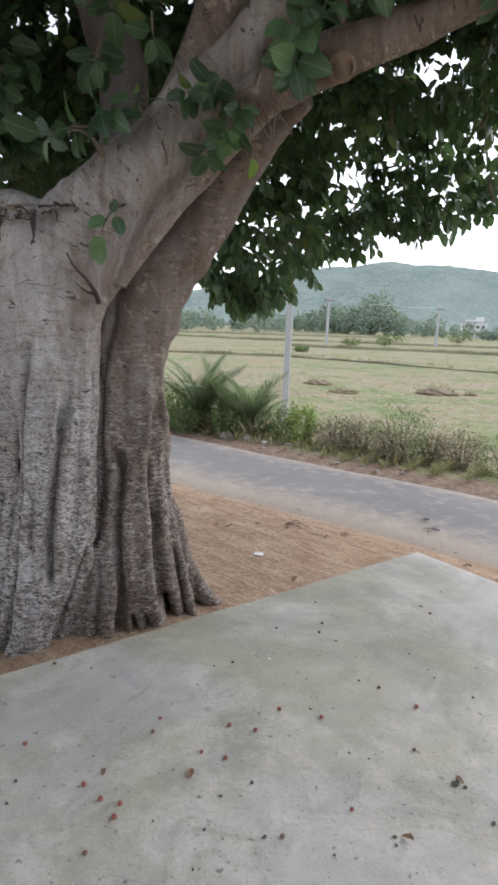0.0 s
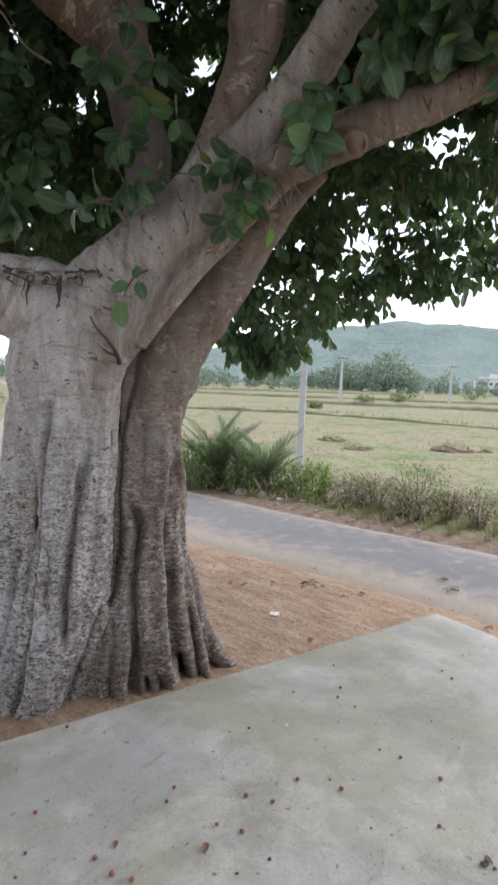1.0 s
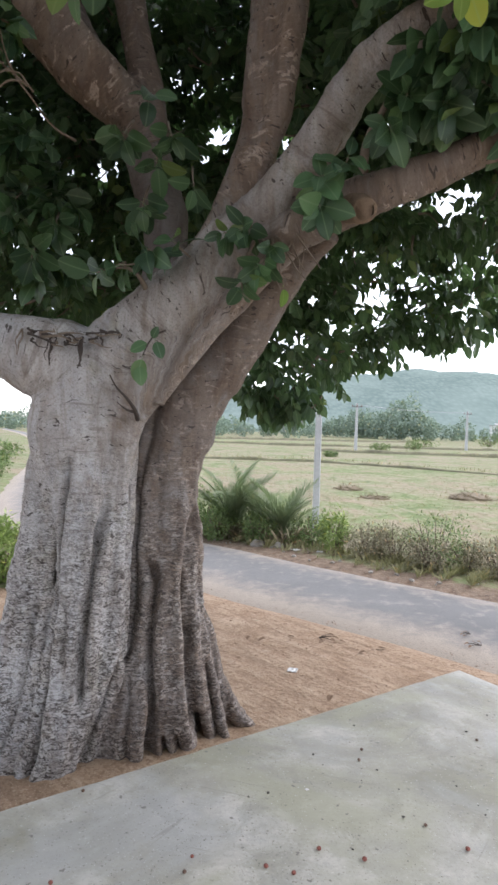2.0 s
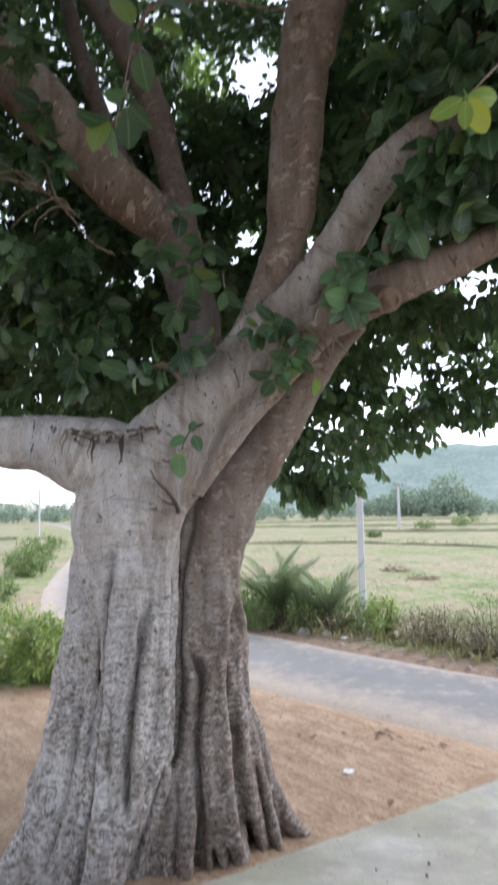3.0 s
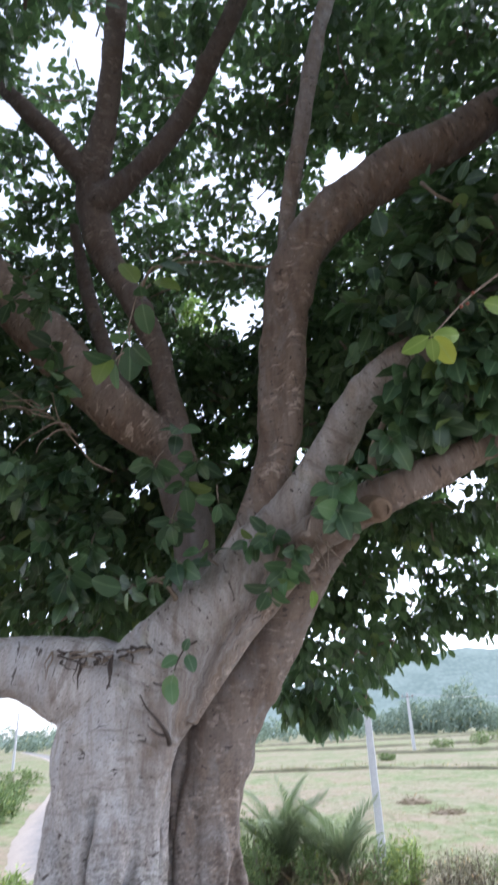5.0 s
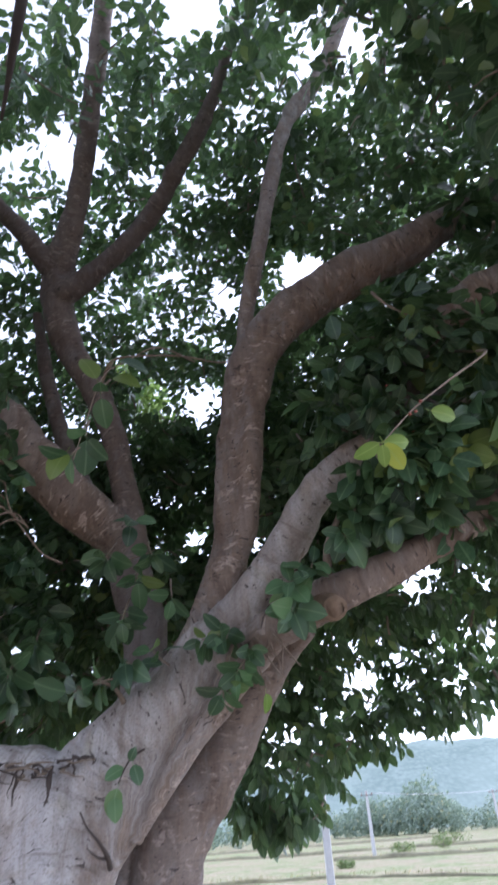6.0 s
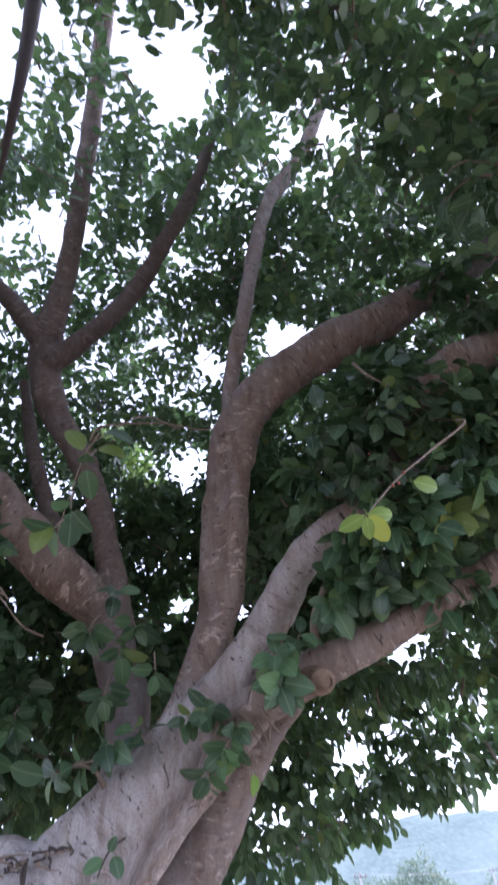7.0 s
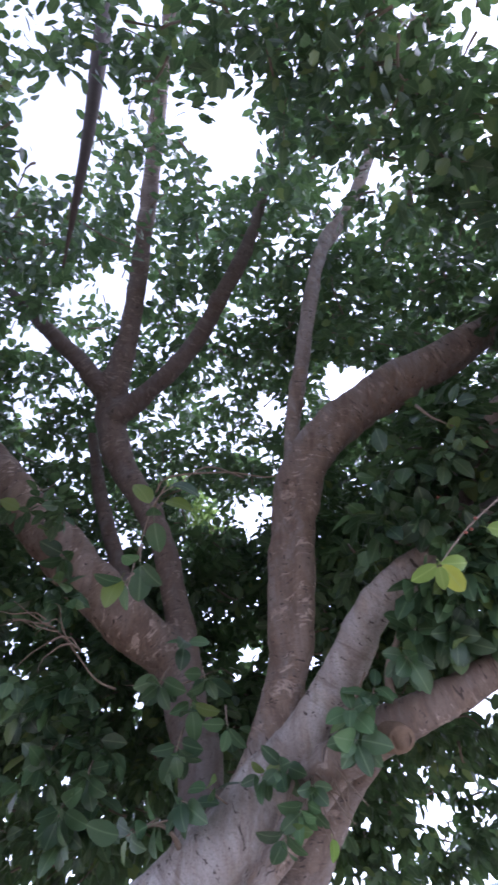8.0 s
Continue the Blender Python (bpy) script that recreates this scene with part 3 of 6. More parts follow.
def build_platform():
    bm = bmesh.new()
    nx, ny, lx, ly, bev = 90, 84, 5.4, 5.0, 0.022
    def fall(a, b):
        e = min(a, b, lx - a, ly - b)
        drop = 0.0 if e >= bev else bev - math.sqrt(max(0, bev * bev - (bev - e) ** 2))
        chip = 0.008 * max(0, noise.noise(Vector((a, b, 1)) * 7) - 0.15) if e < 0.03 else 0
        return 0.004 * noise.noise(Vector((a, b, 0)) * 1.3) - drop - chip
    def ticks(n, length):
        t = [length * i / n for i in range(n + 1)]
        return sorted(set(t + [0.007, 0.015, 0.022, length - 0.007, length - 0.015, length - 0.022]))
    ta, tb = ticks(nx, lx), ticks(ny, ly)
    grid = [[bm.verts.new(slab_point(a, b, SLAB_TOP + fall(a, b))) for a in ta] for b in tb]
    for r, q in zip(grid, grid[1:]):
        for i in range(len(ta) - 1):
            bm.faces.new((r[i], r[i + 1], q[i + 1], q[i])).smooth = True
    loop = grid[0] + [r[-1] for r in grid[1:]] + grid[-1][-2::-1] + [r[0] for r in grid[-2:0:-1]]
    foot = [bm.verts.new((v.co.x, v.co.y, SLAB_TOP - 0.09)) for v in loop]
    for i in range(len(loop)):
        j = (i + 1) % len(loop)
        bm.faces.new((loop[i], foot[i], foot[j], loop[j]))
    bmesh.ops.recalc_face_normals(bm, faces=bm.faces)
    t = thing("concrete_platform", (0, 0, 0), "low grey cement platform with stained smooth top beside the tree", "platform")
    part("cement_top", bm, CONCRETE, t)
    bm = bmesh.new()
    low = [slab_point(a, b, -0.12) for a, b in ((0.012, 0.012), (lx - 0.012, 0.012), (lx - 0.012, ly - 0.012), (0.012, ly - 0.012))]
    lo = [bm.verts.new(p) for p in low]
    hi = [bm.verts.new((p.x, p.y, SLAB_TOP - 0.085)) for p in low]
    for i in range(4):
        bm.faces.new((lo[i], lo[(i + 1) % 4], hi[(i + 1) % 4], hi[i]))
    bm.faces.new(hi)
    bmesh.ops.recalc_face_normals(bm, faces=bm.faces)
    part("plinth", bm, CONCRETE, t)
    return t


build_platform()

# ---------------------------------------------------------------- the fig tree
tree = thing("fig_tree", (-1.2, 3.9, 0), "large old fig tree with fluted grey trunk and dense leaves", "tree")
BACK = Matrix.Translation((1.2, -3.9, 0))


def tree_part(name, data, material, label="", parent=None):
    ob = part(name, data, material, parent or tree, label)
    ob.matrix_parent_inverse = BACK if parent is None else Matrix()
    return ob


COLUMNS = (
    [(-1.50, 3.98, 2.15, 0.08), (-1.55, 3.90, 1.80, 0.12), (-1.575, 3.83, 1.41, 0.125), (-1.59, 3.79, 1.09, 0.145), (-1.60, 3.73, 0.69, 0.165), (-1.66, 3.65, 0.35, 0.19), (-1.74, 3.58, -0.05, 0.25)],
    [(-1.34, 3.9, 2.5, 0.16), (-1.35, 3.88, 2.32, 0.26), (-1.37, 3.9, 1.93, 0.315), (-1.38, 3.95, 1.58, 0.30), (-1.38, 4.0, 1.24, 0.29), (-1.38, 4.02, 0.75, 0.31), (-1.36, 4.05, -0.1, 0.38)],
    [(-1.36, 3.86, 2.15, 0.10), (-1.345, 3.745, 1.80, 0.125), (-1.32, 3.67, 1.46, 0.128), (-1.335, 3.60, 1.01, 0.104), (-1.37, 3.56, 0.53, 0.108), (-1.41, 3.49, 0.15, 0.125), (-1.44, 3.42, -0.1, 0.15)],
    [(-1.13, 3.96, 2.0, 0.06), (-1.12, 3.86, 1.72, 0.075), (-1.12, 3.76, 1.35, 0.095), (-1.135, 3.67, 0.95, 0.108), (-1.155, 3.635, 0.55, 0.104), (-1.22, 3.58, 0.2, 0.075), (-1.30, 3.50, -0.1, 0.06)],
    [(-0.98, 4.10, 1.9, 0.06), (-0.975, 3.98, 1.45, 0.075), (-0.97, 3.86, 0.95, 0.075), (-0.985, 3.79, 0.6, 0.082), (-1.04, 3.72, 0.25, 0.145), (-1.05, 3.68, -0.08, 0.19)],
    [(-0.82, 4.12, 1.9, 0.06), (-0.81, 4.0, 1.4, 0.095), (-0.805, 3.89, 0.95, 0.108), (-0.80, 3.84, 0.6, 0.110), (-0.78, 3.79, 0.32, 0.118), (-0.74, 3.76, -0.08, 0.13)],
    [(-0.76, 4.16, 1.8, 0.04), (-0.70, 4.09, 1.35, 0.062), (-0.67, 4.03, 0.91, 0.065), (-0.63, 3.98, 0.54, 0.072), (-0.555, 3.93, 0.23, 0.068), (-0.48, 3.89, -0.03, 0.065)],
    [(-0.68, 4.14, 0.85, 0.05), (-0.60, 4.10, 0.55, 0.07), (-0.50, 4.08, 0.28, 0.078), (-0.38, 4.06, 0.1, 0.07), (-0.24, 4.04, -0.05, 0.06)],
    [(-0.90, 3.86, 0.35, 0.05), (-0.89, 3.76, 0.16, 0.06), (-0.88, 3.68, -0.04, 0.06)],
    [(-0.62, 3.92, 0.35, 0.05), (-0.60, 3.84, 0.16, 0.055), (-0.58, 3.78, -0.04, 0.055)],
    [(-1.25, 3.56, 0.40, 0.05), (-1.26, 3.50, 0.18, 0.06), (-1.29, 3.42, -0.04, 0.07)],
    [(-1.7, 3.75, 0.6, 0.12), (-1.86, 3.62, 0.25, 0.13), (-1.98, 3.50, -0.06, 0.13)],
    [(-1.8, 4.1, 0.7, 0.16), (-2.05, 4.15, 0.2, 0.16), (-2.3, 4.2, -0.08, 0.12)],
    [(-1.5, 4.3, 1.4, 0.25), (-1.5, 4.4, 0.5, 0.34), (-1.5, 4.5, -0.1, 0.4)],
    [(-1.235, 3.84, 1.66, 0.06), (-1.235, 3.69, 1.35, 0.10), (-1.237, 3.61, 1.0, 0.10), (-1.26, 3.575, 0.55, 0.10), (-1.30, 3.53, 0.2, 0.09), (-1.34, 3.48, -0.06, 0.09)],
    [(-0.90, 3.96, 1.2, 0.06), (-0.89, 3.86, 0.9, 0.10), (-0.893, 3.80, 0.55, 0.10), (-0.90, 3.74, 0.2, 0.10), (-0.90, 3.70, -0.08, 0.11)],
    [(-0.745, 4.08, 1.45, 0.06), (-0.74, 4.0, 1.2, 0.08), (-0.735, 3.955, 0.9, 0.085), (-0.715, 3.92, 0.55, 0.09), (-0.68, 3.88, 0.2, 0.085)],
    # web of wood between the trunk and the leaning stem
    [(-1.02, 4.19, 1.3, 0.14), (-1.0, 4.2, 1.7, 0.15), (-0.95, 4.23, 2.1, 0.16), (-0.82, 4.22, 2.42, 0.15), (-0.62, 4.15, 2.68, 0.13), (-0.40, 4.06, 2.90, 0.10), (-0.15, 3.9, 3.05, 0.08)],
)
STEM = [(-0.78, 4.15, -0.1, 0.30), (-0.78, 4.15, 0.19, 0.286), (-0.87, 4.15, 0.89, 0.228), (-0.88, 4.18, 1.46, 0.215), (-0.81, 4.2, 1.87, 0.222), (-0.69, 4.2, 2.21, 0.216), (-0.51, 4.18, 2.46, 0.200), (-0.34, 4.12, 2.69, 0.160), (-0.19, 4.05, 2.88, 0.125), (-0.05, 3.95, 3.03, 0.09), (0.12, 3.75, 3.15, 0.06)]
LOWER = {
    "spreading": [(-1.2, 3.9, 2.18, 0.12), (-1.42, 3.86, 2.30, 0.25), (-1.66, 3.8, 2.37, 0.225), (-1.89, 3.75, 2.43, 0.172), (-2.08, 3.7, 2.43, 0.161), (-2.5, 3.6, 2.5, 0.15), (-3.2, 3.5, 2.9, 0.13), (-3.9, 3.5, 3.6, 0.1)],
    "leader": [(-1.4, 3.92, 2.0, 0.14), (-1.2, 3.86, 2.30, 0.25), (-0.96, 3.8, 2.56, 0.226), (-0.72, 3.75, 2.77, 0.2), (-0.52, 3.7, 3.0, 0.183), (-0.32, 3.6, 3.17, 0.165)],
}
UPPER = (
    [(-0.52, 3.7, 3.0, 0.16), (-0.34, 3.6, 3.16, 0.145), (-0.12, 3.5, 3.41, 0.125), (0.03, 3.4, 3.63, 0.112), (0.16, 3.3, 3.80, 0.108), (0.3, 3.2, 3.93, 0.106), (0.6, 3.1, 4.10, 0.10), (0.94, 3.05, 4.28, 0.095), (1.5, 2.9, 4.6, 0.08), (2.2, 2.7, 5.2, 0.06)],
    [(-0.6, 3.74, 2.90, 0.15), (-0.45, 3.68, 2.99, 0.14), (-0.14, 3.5, 3.07, 0.118), (0.11, 3.35, 3.165, 0.112), (0.36, 3.25, 3.245, 0.106), (0.61, 3.2, 3.34, 0.10), (0.83, 3.1, 3.43, 0.093), (1.5, 3.0, 3.74, 0.08), (2.4, 3.1, 4.1, 0.06)],
    [(-0.68, 3.82, 2.95, 0.1), (-0.55, 3.8, 3.17, 0.109), (-0.41, 3.75, 3.42, 0.14), (-0.325, 3.7, 3.74, 0.125), (-0.298, 3.65, 4.12, 0.127), (-0.26, 3.6, 4.51, 0.132), (-0.215, 3.55, 4.85, 0.145), (-0.13, 3.5, 5.05, 0.162), (0.07, 3.42, 5.33, 0.17), (0.4, 3.3, 5.55, 0.17), (0.72, 3.2, 5.7, 0.168), (1.1, 3.1, 5.85, 0.15), (1.53, 2.95, 6.04, 0.135), (2.01, 2.8, 6.3, 0.12), (2.8, 2.6, 6.9, 0.08)],
    [(-0.2, 3.53, 4.85, 0.06), (-0.19, 3.52, 5.1, 0.06), (-0.12, 3.5, 5.68, 0.067), (0.0, 3.4, 6.25, 0.07), (0.13, 3.25, 6.86, 0.068), (0.31, 3.05, 7.47, 0.066), (0.62, 2.9, 7.91, 0.068), (0.86, 2.6, 8.36, 0.066), (1.09, 2.1, 8.81, 0.06), (1.44, 1.7, 9.4, 0.05)],
    [(-1.08, 4.05, 2.3, 0.15), (-0.98, 4.15, 2.7, 0.14), (-0.93, 4.2, 3.05, 0.145), (-0.95, 4.22, 3.35, 0.155), (-1.05, 4.25, 3.69, 0.158), (-1.15, 4.23, 4.0, 0.16), (-1.4, 4.1, 4.2, 0.178), (-1.76, 4.0, 4.53, 0.188), (-2.1, 3.9, 4.9, 0.192), (-2.48, 3.8, 5.34, 0.18), (-3.0, 3.7, 6.0, 0.16), (-3.6, 3.5, 6.6, 0.12)],
    [(-1.25, 4.3, 4.0, 0.10), (-1.5, 4.5, 4.55, 0.085), (-1.78, 4.6, 5.2, 0.08), (-2.0, 4.6, 5.9, 0.07), (-2.15, 4.5, 6.6, 0.05)],
    [(-1.04, 4.22, 3.72, 0.12), (-1.07, 4.25, 4.11, 0.115), (-1.15, 4.28, 4.47, 0.108), (-1.27, 4.3, 4.98, 0.105), (-1.48, 4.3, 5.5, 0.115), (-1.73, 4.3, 5.98, 0.135), (-1.89, 4.2, 6.53, 0.155), (-1.82, 4.0, 6.89, 0.14), (-1.67, 3.75, 7.29, 0.105), (-1.49, 3.2, 7.87, 0.093), (-1.31, 2.6, 8.44, 0.09), (-1.16, 2.0, 8.98, 0.083), (-1.0, 1.5, 9.6, 0.07)],
    [(-1.86, 4.1, 6.65, 0.12), (-2.13, 3.9, 6.98, 0.095), (-2.4, 3.7, 7.22, 0.08), (-2.9, 3.4, 7.7, 0.05)],
    [(0.62, 3.15, 4.10, 0.06), (0.84, 3.1, 4.5, 0.10), (1.06, 3.02, 4.9, 0.125), (1.36, 2.9, 5.09, 0.13), (1.68, 2.8, 5.19, 0.125), (2.3, 2.7, 5.5, 0.09)],
    [(-1.84, 4.15, 6.45, 0.11), (-1.33, 4.0, 6.84, 0.095), (-0.97, 3.8, 7.18, 0.09), (-0.64, 3.4, 7.45, 0.083), (-0.39, 3.1, 7.76, 0.07), (-0.18, 2.7, 8.1, 0.05)],
)


def rib(bm, pts, sides=22, wide=1.1, deep=0.95, power=2.9, seed=0.0):
    """A flattened rib of the trunk: level rings with full, steep-sided sections, so that neighbours meet in narrow creases."""
    rings = []
    for x, y, z, r in spline(pts, 0.04):
        wander = Vector((0.022 * noise.noise(Vector((seed, 0, z * 2.1))), 0.014 * noise.noise(Vector((seed, 5, z * 2.6))), 0))
        o, ring = Vector((x, y, z)) + wander, []
        for s in range(sides):
            a = 2 * math.pi * s / sides
            c, d = math.cos(a), math.sin(a)
            k = (abs(c) ** power + abs(d) ** power) ** (-1 / power)
            e = 1 + 0.10 * noise.noise(Vector((c, d, z * 5 + seed))) + 0.05 * noise.noise(Vector((c * 2, d * 2, z * 14 + seed)))
            ring.append(bm.verts.new(o + Vector((c * k * r * wide * e, d * k * r * deep * e, 0))))
        rings.append(ring)
    for a, b in zip(rings, rings[1:]):
        for s in range(sides):
            bm.faces.new((a[s], a[(s + 1) % sides], b[(s + 1) % sides], b[s]))
    bm.faces.new(rings[0][::-1])
    bm.faces.new(rings[-1])


# creases between the ribs: depth, width and the line they follow in x and z
CREASES = (
    (0.050, 0.017, ((-1.37, 1.85), (-1.40, 1.53), (-1.42, 1.34), (-1.43, 1.06), (-1.44, 0.78), (-1.45, 0.53), (-1.46, 0.27), (-1.51, -0.07))),
    (0.075, 0.016, ((-1.165, 1.52), (-1.17, 1.45), (-1.19, 1.29), (-1.21, 1.07), (-1.24, 0.84), (-1.25, 0.62), (-1.25, 0.36))),
    (0.034, 0.016, ((-0.95, 2.01), (-1.02, 1.64), (-1.03, 1.39), (-1.02, 0.94), (-1.03, 0.65), (-1.09, 0.48), (-1.16, 0.27), (-1.22, 0.07), (-1.30, -0.16))),
    (0.075, 0.017, ((-0.97, 1.18), (-0.88, 1.03), (-0.90, 0.80), (-0.90, 0.56), (-0.87, 0.29), (-0.88, 0.08), (-0.86, -0.07))),
    (0.060, 0.015, ((-0.67, 1.49), (-0.69, 1.31), (-0.71, 1.03), (-0.69, 0.76), (-0.67, 0.51), (-0.63, 0.23), (-0.57, 0.01))),
    (0.050, 0.014, ((-0.57, 0.50), (-0.52, 0.28), (-0.50, 0.12), (-0.44, -0.03))),
    (0.040, 0.012, ((-0.81, 0.14), (-0.76, -0.04))),
    (0.040, 0.012, ((-0.72, 0.14), (-0.68, -0.03))),
    (0.026, 0.012, ((-1.55, 1.0), (-1.56, 0.7), (-1.60, 0.4), (-1.66, 0.1))),
    (0.022, 0.010, ((-1.36, 1.0), (-1.345, 0.8), (-1.36, 0.6))),
    (0.024, 0.012, ((-1.02, 0.5), (-1.0, 0.3), (-0.99, 0.0))),
)


TABLE = np.random.default_rng(3).uniform(-1, 1, (32, 32, 32))


def rough_field(p, seed=0.0):
    """Smooth noise between -1 and 1 at many points at once."""
    p = p + seed * 7.31
    i = np.floor(p).astype(int)
    f = p - i
    f = f * f * (3 - 2 * f)
    out = np.zeros(len(p))
    for a in (0, 1):
        for b in (0, 1):
            for c in (0, 1):
                w = (f[:, 0] if a else 1 - f[:, 0]) * (f[:, 1] if b else 1 - f[:, 1]) * (f[:, 2] if c else 1 - f[:, 2])
                out += w * TABLE[(i[:, 0] + a) % 32, (i[:, 1] + b) % 32, (i[:, 2] + c) % 32]
    return out


def carve(co, no, along, aged):
    """How far the skin is pushed out or in: creases between the ribs, wrinkles across the grain, knobs and bark relief."""
    n = len(co)
    push = np.zeros(n)
    front = np.clip(0.35 - no[:, 1], 0, 0.5) / 0.5
    for depth, width, line in CREASES:
        p = spline([(x, 0, z, 1) for x, z in line], 0.03)[:, [0, 2]]
        p[:, 0] += np.array([0.012 * noise.noise(Vector((3, depth * 90, z * 6))) for z in p[:, 1]])
        best, at = np.full(n, 9.0), np.zeros(n)
        near = np.where((np.abs(co[:, 0] - p[:, 0].mean()) < 0.5) & (co[:, 1] < 4.35) & (co[:, 2] < 2.3))[0]
        for i in range(len(p) - 1):
            a, ab = p[i], p[i + 1] - p[i]
            q = co[near][:, [0, 2]] - a
            t = np.clip(q @ ab / (ab @ ab), 0, 1)
            d = np.hypot(*(q - t[:, None] * ab).T)
            less = d < best[near]
            best[near[less]] = d[less]
            at[near[less]] = (i + t[less]) / (len(p) - 1)
        fade = np.clip(at / 0.12, 0.15, 1) * np.clip((1 - at) / 0.08, 0.3, 1)
        push -= 1.25 * depth * fade * front * np.exp(-(best / width) ** 1.3)
        # lips swell a little beside the crease
        push += 0.3 * depth * fade * front * np.exp(-((best - 3.0 * width) / (1.7 * width)) ** 2)
    g = np.column_stack([co[:, 0], co[:, 1], along])
    # broad swellings, wrinkles across the grain and small knobs
    push += 0.016 * rough_field(g * np.array([6, 6, 3.0]), 1) * (0.35 + 0.65 * aged)
    push += (0.004 + 0.005 * aged) * rough_field(g * np.array([14, 14, 9.0]), 2)
    fold = np.abs(rough_field(g * np.array([5, 5, 26.0]), 3))
    push -= 0.006 * np.clip(1 - fold / 0.22, 0, 1) * (0.5 + 0.5 * aged)
    push += aged * 0.0045 * rough_field(g * np.array([34, 34, 62.0]), 4)
    knob = rough_field(g * np.array([4.2, 4.2, 3.4]), 5)
    push += 0.02 * np.clip((knob - 0.45) / 0.3, 0, 1) * (1 - 0.6 * aged)
    return push


STEM_RIBS = (4, 5, 6, 7, 8, 9, 15, 16, 17)
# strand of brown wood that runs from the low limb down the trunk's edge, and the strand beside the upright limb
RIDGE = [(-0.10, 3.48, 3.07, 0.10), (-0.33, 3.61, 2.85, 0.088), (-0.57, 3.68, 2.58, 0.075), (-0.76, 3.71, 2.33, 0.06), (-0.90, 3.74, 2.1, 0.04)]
EDGE = [(-0.58, 3.78, 2.82, 0.13), (-0.77, 3.8, 2.59, 0.15), (-1.0, 3.8, 2.23, 0.168), (-1.12, 3.8, 2.02, 0.15), (-1.16, 3.8, 1.74, 0.125), (-1.17, 3.8, 1.42, 0.112), (-1.18, 3.8, 1.0, 0.10)]
STRAND = [(-0.40, 3.68, 3.30, 0.06), (-0.245, 3.59, 3.74, 0.075), (-0.19, 3.53, 4.12, 0.078), (-0.148, 3.48, 4.51, 0.082), (-0.10, 3.43, 4.85, 0.09), (0.02, 3.38, 5.1, 0.088), (0.25, 3.3, 5.33, 0.08)]
BROWN_OF = (0.36, 0.85, 0.72, 0.62, 0.95, 0.7, 0.85, 0.8, 0.7, 0.8)
# shade painted into each limb's bark colour, some of it darker bark
SHADE_OF = (0.15, 0.22, 0.28, 0.2, 0.0, 0.7, 0.6, 0.85, 0.1, 0.85)
# every strand of the tree: whose part it is, its line, sides, bark brown and painted shade
STRANDS = [("trunk", c, 18, 0.23, 0.0) for i, c in enumerate(COLUMNS) if i not in STEM_RIBS]
# brown on RIDGE and EDGE paints the trunk's shaded right side into the bark
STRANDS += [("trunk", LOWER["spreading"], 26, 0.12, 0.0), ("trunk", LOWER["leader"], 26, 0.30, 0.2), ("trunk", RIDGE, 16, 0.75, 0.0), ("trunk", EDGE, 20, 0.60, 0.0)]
STRANDS += [("leaning_stem", COLUMNS[i], 18, 0.74, 0.16) for i in STEM_RIBS] + [("leaning_stem", STEM, 28, 0.78, 0.32)]
STRANDS += [("limb_%d" % i, c if i != 4 else c[5:], 22, BROWN_OF[i], SHADE_OF[i]) for i, c in enumerate(UPPER)] + [("limb_4", UPPER[4][:6], 22, 0.4, 1.0)] + [("limb_2", STRAND, 16, 0.9, 0.0)]


FORK = 3.62


def skin(strands, cell, part_of):
    """Strands grown together into one skin, kept where part_of says."""
    bm = bmesh.new()
    for i, (owner, c, sides, brown, deep) in enumerate(strands):
        if sides == 18 and len(c) > 4 and max(p[3] for p in c) < 0.26 and c is not COLUMNS[17]:
            rib(bm, c, seed=7.7 * i)
        else:
            tube(bm, c, sides, 0.05, 0.09)
    bmesh.ops.recalc_face_normals(bm, faces=bm.faces)
    rough = new("rough", bpy.data.meshes.new("rough"))
    bm.to_mesh(rough.data)
    bm.free()
    r = rough.modifiers.new("fuse", "REMESH")
    r.mode, r.voxel_size = "VOXEL", cell
    k = rough.modifiers.new("soften", "SMOOTH")
    k.factor, k.iterations = 0.5, 3
    me = bpy.data.meshes.new_from_object(rough.evaluated_get(bpy.context.evaluated_depsgraph_get()))
    bpy.data.objects.remove(rough)
    bm = bmesh.new()
    bm.from_mesh(me)
    bmesh.ops.delete(bm, geom=[v for v in bm.verts if not part_of(v.co.z)], context="VERTS")
    bm.to_mesh(me)
    bm.free()
    me.update()
    return me


def below_fork(strand):
    owner, c, sides, brown, deep = strand
    keep = [p for p in spline(c, 0.1) if p[2] < FORK + 0.35]
    return (owner, keep if owner.startswith("limb") else c, sides, brown, deep)


def grow_tree():
    """The trunk with its forks, finely grown, and the limbs above."""
    low = [below_fork(st) for st in STRANDS]
    dress(skin([st for st in low if len(st[1]) > 3], 0.0108, lambda z: z < FORK + 0.012), STRANDS)
    dress(skin([st for st in STRANDS if st[0].startswith("limb")], 0.018, lambda z: z > FORK - 0.012), [st for st in STRANDS if st[0].startswith("limb")])


